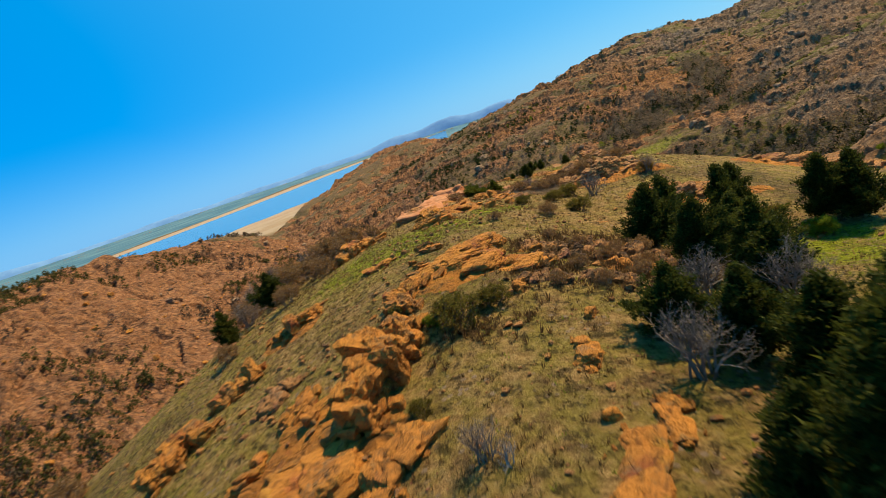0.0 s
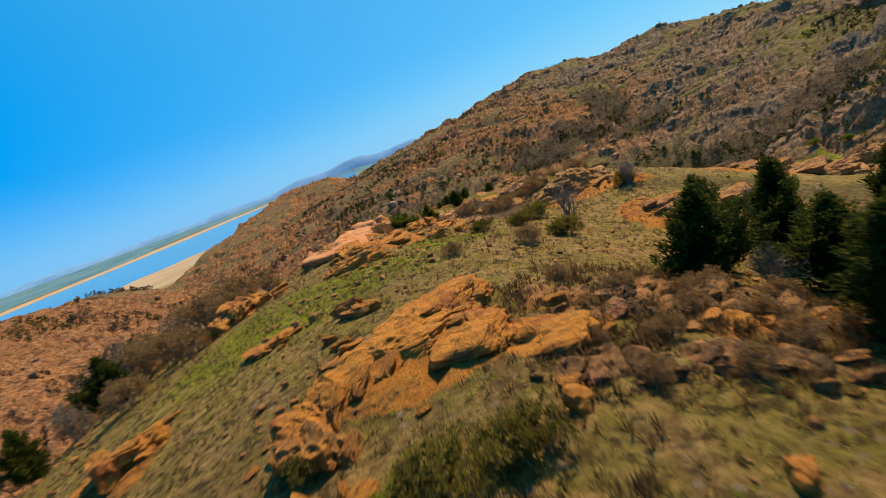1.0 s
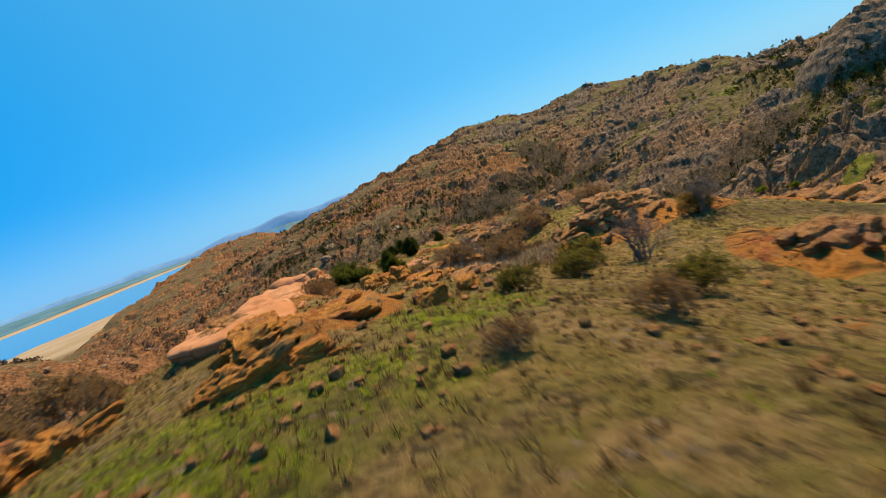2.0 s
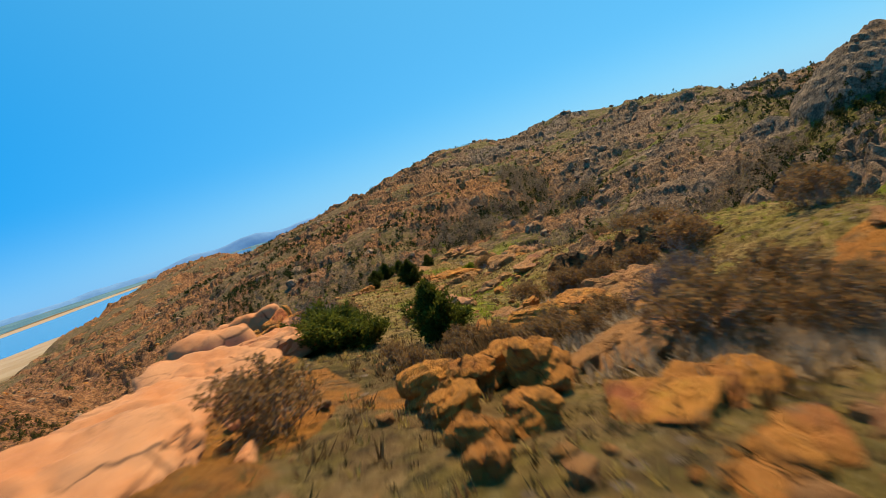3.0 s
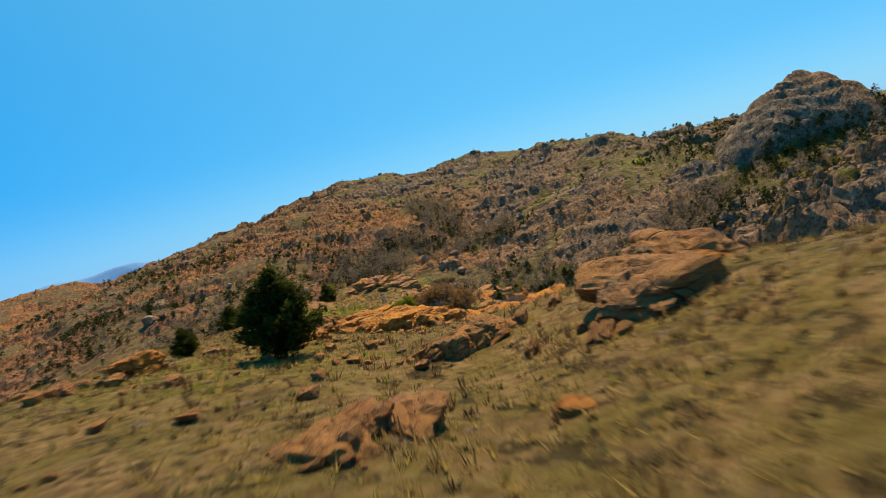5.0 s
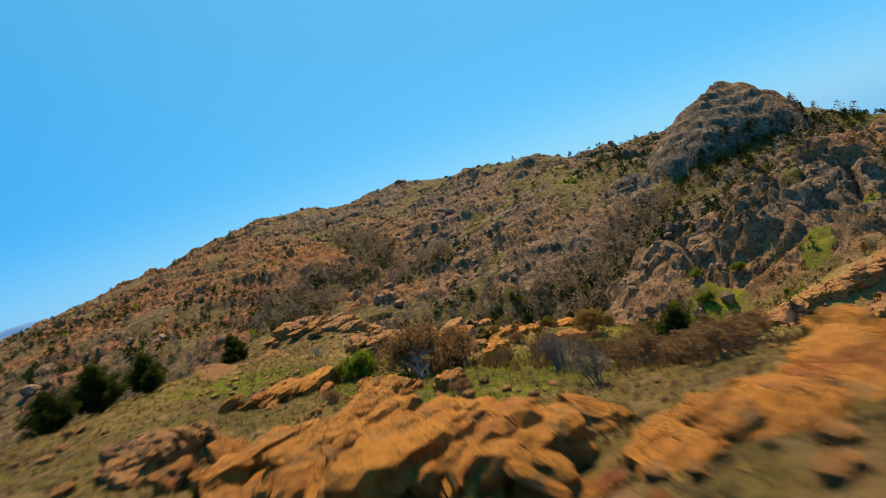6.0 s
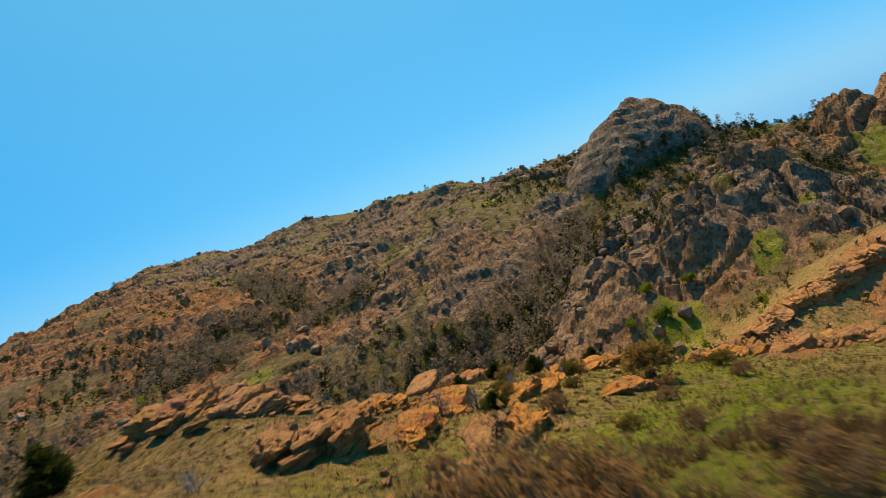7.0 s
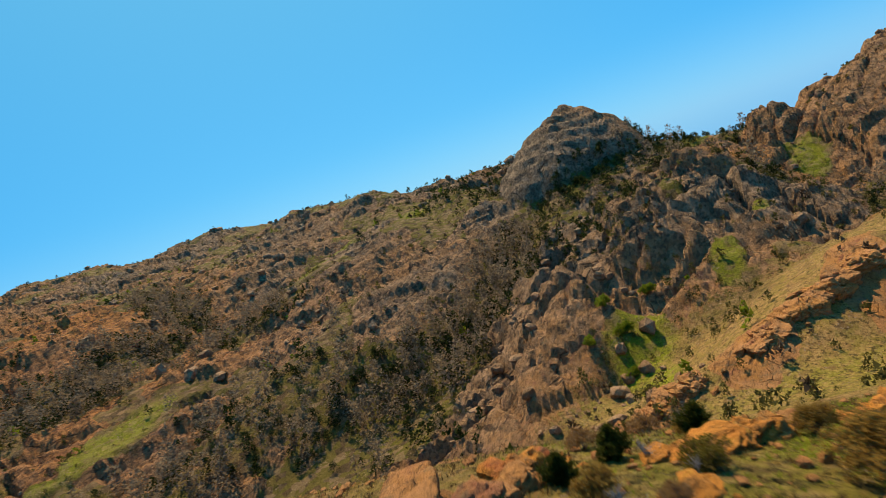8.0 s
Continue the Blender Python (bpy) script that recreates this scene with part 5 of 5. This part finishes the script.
planted(bare_brown, [(-0.35, 48.2, 0.85, 0), (4.3, 46.4, 1.0, 40), (5.6, 45.8, 1.0, 90), (6.8, 47.6, 1.1, 130), (7.4, 50.0, 1.0, 160), (7.4, 57.2, 0.85, 20), (8.4, 56.4, 0.95, 70), (10.4, 53.2, 1.1, 0), (11.4, 55.4, 1.2, 30), (12.8, 51.4, 1.2, 60),
                     (-13.6, 33.2, 1.0, 0), (2.9, 64.2, 0.6, 20), (3.5, 50.4, 0.5, 10), (2.6, 50.0, 0.4, 50), (3.7, 49.4, 0.55, 90), (4.6, 50.4, 0.6, 140), (4.2, 48.6, 0.6, 20), (1.7, 50.7, 0.4, 0), (5.4, 50.0, 0.7, 70), (8.6, 56.8, 0.8, 0), (9.8, 54.6, 0.9, 60), (9.2, 55.6, 0.9, 120), (3.0, 70.6, 0.6, 10), (2.2, 72.4, 0.6, 60), (1.6, 67.0, 0.5, 90), (22.0, 82.6, 1.0, 0), (19.8, 79.6, 0.9, 40), (24.0, 81.0, 1.1, 80), (22.5, 86.4, 0.8, 100), (28.6, 94.2, 0.65, 0),
                     (40.2, 99.8, 0.8, 0), (34.6, 99.4, 0.6, 30), (-6.4, 44.0, 0.9, 0), (2.6, 24.4, 0.5, 0), (3.6, 25.8, 0.55, 50), (4.8, 27.0, 0.65, 90), (6.2, 26.8, 0.6, 20), (4.2, 28.8, 0.6, 70), (6.8, 29.4, 0.8, 10), (7.8, 28.4, 0.8, 40), (2.9, 27.6, 0.45, 80), (5.4, 24.8, 0.7, 120), (4.0, 24.0, 0.6, 160), (6.9, 25.4, 0.7, 60), (2.4, 26.0, 0.4, 20), (5.6, 28.6, 0.6, 130), (3.4, 30.4, 0.5, 0), (-9.0, 39.0, 1.3, 0), (-10.5, 41.0, 1.6, 50), (-8.0, 42.4, 1.4, 90), (-11.0, 37.2, 1.3, 140), (4.4, 35.8, 0.8, 10), (1.6, 35.4, 0.55, 60), (3.4, 56.4, 0.35, 0), (1.8, 49.6, 0.5, 30), (2.9, 50.8, 0.5, 80), (26.0, 85.6, 0.9, 20), (21.0, 81.0, 0.8, 50), (23.4, 84.2, 0.7, 90), (25.0, 82.8, 1.0, 10), (24.6, 87.4, 0.6, 60), (21.2, 86.8, 0.5, 120), (17.4, 84.2, 0.4, 30), (16.0, 87.8, 0.4, 0), (22.6, 90.4, 0.45, 80), (25.8, 92.4, 0.4, 140), (24.2, 94.6, 0.4, 20), (26.8, 89.6, 0.5, 100), (30.6, 91.8, 0.5, 40), (32.4, 92.6, 0.5, 0), (34.8, 91.0, 0.6, 70), (31.2, 96.4, 0.4, 10), (29.0, 98.8, 0.45, 60), (33.6, 96.2, 0.4, 110), (37.4, 93.4, 0.5, 30), (20.6, 92.6, 0.35, 0), (23.0, 99.6, 0.4, 50), (16.6, 66.0, 1.0, 10), (14.8, 61.4, 0.9, 0), (-12.4, 43.4, 1.9, 20), (-10.4, 46.0, 2.0, 70), (-9.4, 49.0, 2.0, 110), (-14.4, 46.4, 2.2, 150), (-11.6, 51.0, 2.1, 10), (-17, 44, 1.9, 0), (-22, 30, 1.4, 0), (-19, 25, 1.2, 50)], "brown brush on the spur")
olive = make_shrub(13, 1.5, 2.8, BROWN_BARK, OLIVE_LEAF, "low olive-brown shrub beside granite", 3, 15, 4, "leafy_shrub")
planted(olive, [(-1.0, 23.2, 1.0, 0), (0.3, 23.6, 0.7, 70), (3.6, 39.8, 0.6, 20), (5.6, 40.6, 0.7, 90), (-3.0, 25.4, 0.5, 0), (7.0, 42.6, 0.9, 130), (15.0, 34.4, 0.8, 10), (28.2, 96.2, 0.4, 0), (29.8, 97.0, 0.35, 20), (-2.2, 19.4, 0.4, 20), (6.3, 37.4, 0.8, 50), (36.6, 92.2, 0.6, 0), (27.4, 91.4, 0.35, 30), (31.0, 95.0, 0.35, 60), (24.0, 92.0, 0.3, 0), (22.0, 88.4, 0.35, 110), (25.2, 96.0, 0.3, 40), (33.0, 96.2, 0.6, 70)], "olive shrubs")
fresh = make_shrub(14, 1.2, 1.5, BROWN_BARK, GREEN_LEAF, "fresh green leafy shrub beside a bare tree", 7, 10, 4, "leafy_shrub")
planted(fresh, [(18.0, 89.6, 1.0, 0), (-1.6, 23.6, 0.5, 30), (15.6, 31.6, 1.0, 0), (84, 114, 1.6, 20), (88, 117, 1.5, 60), (81, 117.5, 1.3, 100), (91, 112, 1.4, 10), (79, 113, 1.2, 40)], "green shrubs")
rusty = make_shrub(15, 2.3, 2.9, BROWN_BARK, RUST_LEAF, "large rust-brown budding tree with a dead limb", 3, 16, 4, "budding_tree", "tree")
planted(rusty, [(19.2, 88.5, 1.0, 0), (20.4, 88.0, 0.8, 100)])
gold = make_shrub(18, 1.9, 2.1, BROWN_BARK, GOLD_LEAF, "round golden-brown shrub coming into leaf", 4, 14, 4, "leafy_shrub")
planted(gold, [(33.2, 93.4, 0.95, 0), (31.0, 97.6, 0.45, 200), (29.2, 96.2, 0.4, 80), (36.0, 94.6, 0.55, 10), (36.8, 97.4, 0.5, 120), (12.6, 44.6, 0.7, 30)], "golden shrubs")
dead = make_shrub(16, 1.5, 1.8, DEAD_WOOD, OLIVE_LEAF, "bleached dead branches lying in brush", 0, 5, 3, "dead_branches", "dead wood", 1.6)
planted(dead, [(18.6, 87.6, 0.9, 0), (30.4, 97.0, 0.6, 30), (29.0, 97.6, 0.5, 140), (32.6, 96.4, 0.5, 250), (20.2, 98.0, 0.7, 60), (-0.3, 16.6, 0.6, 20), (33.4, 97.4, 0.6, 90), (21.4, 85.0, 0.7, 10)], "bleached dead branches")


def tussocks(name, spots, height, mat, label, seed, per=8):
    """Grass in tufts of bent blades."""
    rng = np.random.default_rng(seed)
    n = len(spots)
    z = ground_at(spots[:, 0], spots[:, 1]) - 0.02
    base = np.repeat(np.stack([spots[:, 0], spots[:, 1], z], -1), per, 0)
    a = rng.uniform(0, 6.283, n * per)
    lean = rng.uniform(0.1, 0.9, n * per)
    ln = np.repeat(height * rng.uniform(0.6, 1.4, n), per) * rng.uniform(0.6, 1.2, n * per)
    out = np.stack([np.cos(a), np.sin(a), 0 * a], -1)
    side = np.stack([-np.sin(a), np.cos(a), 0 * a], -1)
    root = base + out * (0.05 * rng.random(n * per))[:, None]
    tip = root + out * (lean * ln)[:, None] + np.array((0, 0, 1.0)) * (ln * (1.05 - 0.6 * lean))[:, None]
    w = (0.006 + 0.05 * ln)[:, None]
    tris = np.stack([root - side * w, root + side * w, tip], 1)
    return tagged(part(name, soup(tris), mat), label, "grass", kind="stuff")


def open_soil(x, y):
    return on_spur(x, y) * (1 - 0.9 * smoothstep(0.3, 0.7, land_at(x, y, G_ROCK)))


tussocks("dry_grass", sprinkle(150000, -20, 46, 9, 112, 21, lambda x, y: open_soil(x, y) * (0.25 + 0.6 * smoothstep(-0.3, 0.4, fbm(x, y, 3, 95, 3)))), 0.12, GRASS, "dry tan grass tufts over the stony spur", 22)
tussocks("green_grass", sprinkle(130000, -20, 46, 9, 112, 23, lambda x, y: open_soil(x, y) * land_at(x, y, G_GREEN) * 0.9), 0.11, GREEN_GRASS, "short fresh green grass in hollows of the spur", 24)
tussocks("brown_herbs", sprinkle(80000, -20, 46, 9, 112, 25, lambda x, y: open_soil(x, y) * (0.22 + 0.6 * np.maximum(smoothstep(0.0, 0.5, fbm(x, y, 4, 96, 3)), smoothstep(5, 2.5, np.hypot(0.8 * (x - 5), y - 27))))), 0.16, BROWN_GRASS, "tall dead brown grass clumps on the spur", 26)


def brushy(x, y):
    """Where dead brush stands thick: right of the first slab, below the knoll and beside the last meadow."""
    f = smoothstep(1.3, 0.5, np.hypot((x - 5.5) / 4.5, (y - 27.5) / 4.5))
    for cx, cy, rx, ry in ((5.2, 48.5, 3.4, 4.4), (23.5, 85, 3.6, 5.0), (1.4, 60.2, 1.0, 2.2), (0.0, 22.6, 2.2, 1.6)):
        f = np.maximum(f, smoothstep(1.3, 0.5, np.hypot((x - cx) / rx, (y - cy) / ry)))
    return f


tussocks("dead_brush", sprinkle(130000, -4, 30, 18, 95, 27, lambda x, y: 0.8 * brushy(x, y) * smoothstep(-0.3, 0.3, fbm(x, y, 1.6, 106, 3))), 0.26, BROWN_GRASS, "knee-high dead brown brush between granite ledges", 28, 12)
tussocks("tan_brush", sprinkle(30000, 1, 12, 43, 58, 74, lambda x, y: 0.5 * np.maximum(smoothstep(1.3, 0.5, np.hypot((x - 5.6) / 2.4, (y - 46.8) / 2.4)), smoothstep(1.3, 0.5, np.hypot((x - 8.8) / 1.6, (y - 55.0) / 2.4)))), 0.24, TAN_STALK, "knee-high tan stalks of dry brush", 75, 12)
tussocks("dark_tufts", sprinkle(40000, -20, 46, 9, 112, 29, lambda x, y: 0.6 * open_soil(x, y)), 0.085, DARK_TUFT, "small dark tufts dotted over the dry soil", 30, 14)


# ---- woods and scrub on the mountain ----
def far_plants(name, spots, sizes, tall, mat, label, category, seed, per=46, leaf=0.26):
    """Trees and bushes a hundred metres off and more: ragged clumps of small leaves, all in one mesh."""
    rng = np.random.default_rng(seed)
    n = len(spots)
    z = ground_at(spots[:, 0], spots[:, 1])
    c = np.repeat(np.stack([spots[:, 0], spots[:, 1], z], -1), per, 0)
    s = np.repeat(sizes, per)
    f = rng.random(n * per) ** 0.8
    a = rng.uniform(0, 6.283, n * per)
    r = np.sqrt(rng.random(n * per)) * (0.5 * (1 - f * 0.75)) * np.repeat(rng.uniform(0.7, 1.2, n), per)
    p = c + np.stack([np.cos(a) * r * s, np.sin(a) * r * s, (0.03 + f * tall) * s], -1)
    d = rng.normal(0, 1, (n * per, 3)) + (0, 0, 0.5)
    d /= np.linalg.norm(d, axis=1, keepdims=True)
    side = np.cross(d, rng.normal(0, 1, (n * per, 3)))
    side /= np.linalg.norm(side, axis=1, keepdims=True) + 1e-9
    w = (leaf * s * rng.uniform(0.5, 1.2, n * per))[:, None]
    return tagged(part(name, soup(np.stack([p - side * w * 0.4, p + side * w * 0.4, p + d * w], 1)), mat), label, category, kind="stuff")


def dry_land(x, y):
    cx, cy, along, across, _ = DOME
    u, v = 0.72 * (x - cx) - 0.69 * (y - cy), 0.69 * (x - cx) + 0.72 * (y - cy)
    return smoothstep(LAKE + 3, LAKE + 7, ground_at(x, y)) * (1 - on_spur(x, y)) * smoothstep(0.8, 0.95, np.hypot(u / along, v / across))


def sizes_for(spots, low, high, seed):
    return low + (high - low) * np.random.default_rng(seed).random(len(spots)) ** 1.6


spots = sprinkle(52000, -30, 290, 75, 270, 31, lambda x, y: (wooded(x, y, WOODS) ** 0.7 * 0.22 + 0.03 * wooded(x, y, DOME_WOODS)) * dry_land(x, y))
far_plants("bare_woods", spots, sizes_for(spots, 2.8, 5.2, 32), 0.95, FAR_BARE, "grey-brown leafless oak woods in the mountain's gullies", "woods", 33, 110, 0.10)
spots = sprinkle(14000, -160, 290, 100, 430, 34, lambda x, y: (0.004 + 0.05 * smoothstep(0.2, 0.6, fbm(x, y, 20, 98, 3)) * smoothstep(-2, -12, ground_at(x, y))) * dry_land(x, y))
far_plants("far_cedars", spots, sizes_for(spots, 1.2, 3.6, 35), 0.95, FAR_CEDAR, "dark cedars dotted over the mountainside", "woods", 36, 90, 0.16)
spots = sprinkle(30000, -30, 230, 75, 270, 50, lambda x, y: (wooded(x, y, WOODS) * 0.36 + 0.34 * wooded(x, y, DOME_WOODS)) * dry_land(x, y))
far_plants("gully_cedars", spots, sizes_for(spots, 1.5, 3.0, 51), 0.7, FAR_CEDAR, "dark green cedars crowded in gullies below the dome", "woods", 52, 150, 0.12)
spots = sprinkle(64000, -170, 290, 60, 430, 37, lambda x, y: (0.22 + 0.3 * wooded(x, y)) * (1 - 0.85 * smoothstep(-35, -60, x) * smoothstep(300, 250, y)) * dry_land(x, y) * smoothstep(-0.3, 0.4, fbm(x, y, 16, 99, 3)))
far_plants("scrub", spots, sizes_for(spots, 0.6, 1.8, 38), 0.6, FAR_OLIVE, "olive scrub between the mountain's rocks", "scrub", 39, 20, 0.30)
spots = sprinkle(2600, 44, 130, 78, 118, 61, lambda x, y: 0.35 * dry_land(x, y) * smoothstep(-0.25, 0.3, fbm(x, y, 9, 107, 3)))
far_plants("slope_brush", spots, sizes_for(spots, 0.5, 1.9, 62), 0.7, FAR_OLIVE, "olive and brown brush on the slope under the rib", "scrub", 63, 60, 0.16)
spots = sprinkle(24000, -170, 290, 60, 430, 44, lambda x, y: 0.15 * (1 - 0.85 * smoothstep(-35, -60, x) * smoothstep(300, 250, y)) * dry_land(x, y) * smoothstep(-0.2, 0.4, fbm(x, y, 12, 103, 3)))
far_plants("brown_scrub", spots, sizes_for(spots, 0.7, 2.0, 45), 0.6, FAR_WOOD, "brown leafless scrub between the mountain's rocks", "scrub", 46, 28, 0.28)
spots = sprinkle(7000, 20, 290, 100, 330, 40, lambda x, y: (0.10 + 0.14 * wooded(x, y)) * dry_land(x, y) * smoothstep(0.0, 0.5, fbm(x, y, 26, 101, 3)))
far_plants("spring_bushes", spots, sizes_for(spots, 1.0, 2.8, 41), 0.75, GREEN_LEAF, "yellow-green spring bushes in the gullies", "scrub", 42, 34, 0.28)
spots = sprinkle(16000, -180, -40, 60, 260, 47, lambda x, y: 0.6 * smoothstep(LAKE + 3, LAKE + 7, ground_at(x, y)) * smoothstep(0.22, 0.5, fbm(x, y, 16, 105, 3)))
far_plants("brown_scrub", spots, sizes_for(spots, 0.9, 2.8, 48), 0.7, FAR_WOOD, "brown leafless brush on the western hill", "scrub", 49, 28, 0.24)
spots = sprinkle(30000, -180, -30, 60, 260, 64, lambda x, y: 0.75 * smoothstep(LAKE + 3, LAKE + 7, ground_at(x, y)) * (1 - on_spur(x, y)) * smoothstep(0.05, 0.35, fbm(x, y, 19, 108, 4)))
far_plants("dark_scrub", spots, sizes_for(spots, 0.7, 2.2, 65), 0.7, FAR_OLIVE, "dark olive scrub in patches on the western hill", "scrub", 66, 26, 0.26)
spots = sprinkle(46000, -40, 290, 120, 430, 67, lambda x, y: 0.7 * dry_land(x, y) * smoothstep(-4, -14, ground_at(x, y)) * smoothstep(0.12, 0.40, fbm(x, y, 24, 109, 4)))
far_plants("dark_scrub", spots, sizes_for(spots, 0.8, 2.6, 68), 0.7, FAR_CEDAR, "dark green scrub in patches on the mountain's face", "scrub", 69, 24, 0.26)
redbud = make_shrub(17, 2.6, 2.6, BROWN_BARK, PINK_LEAF, "pink-flowering redbud in a wooded gully", 9, 9, 4, "redbud_tree", "tree")
planted(redbud, [(88.0, 226.0, 1.1, 0)])
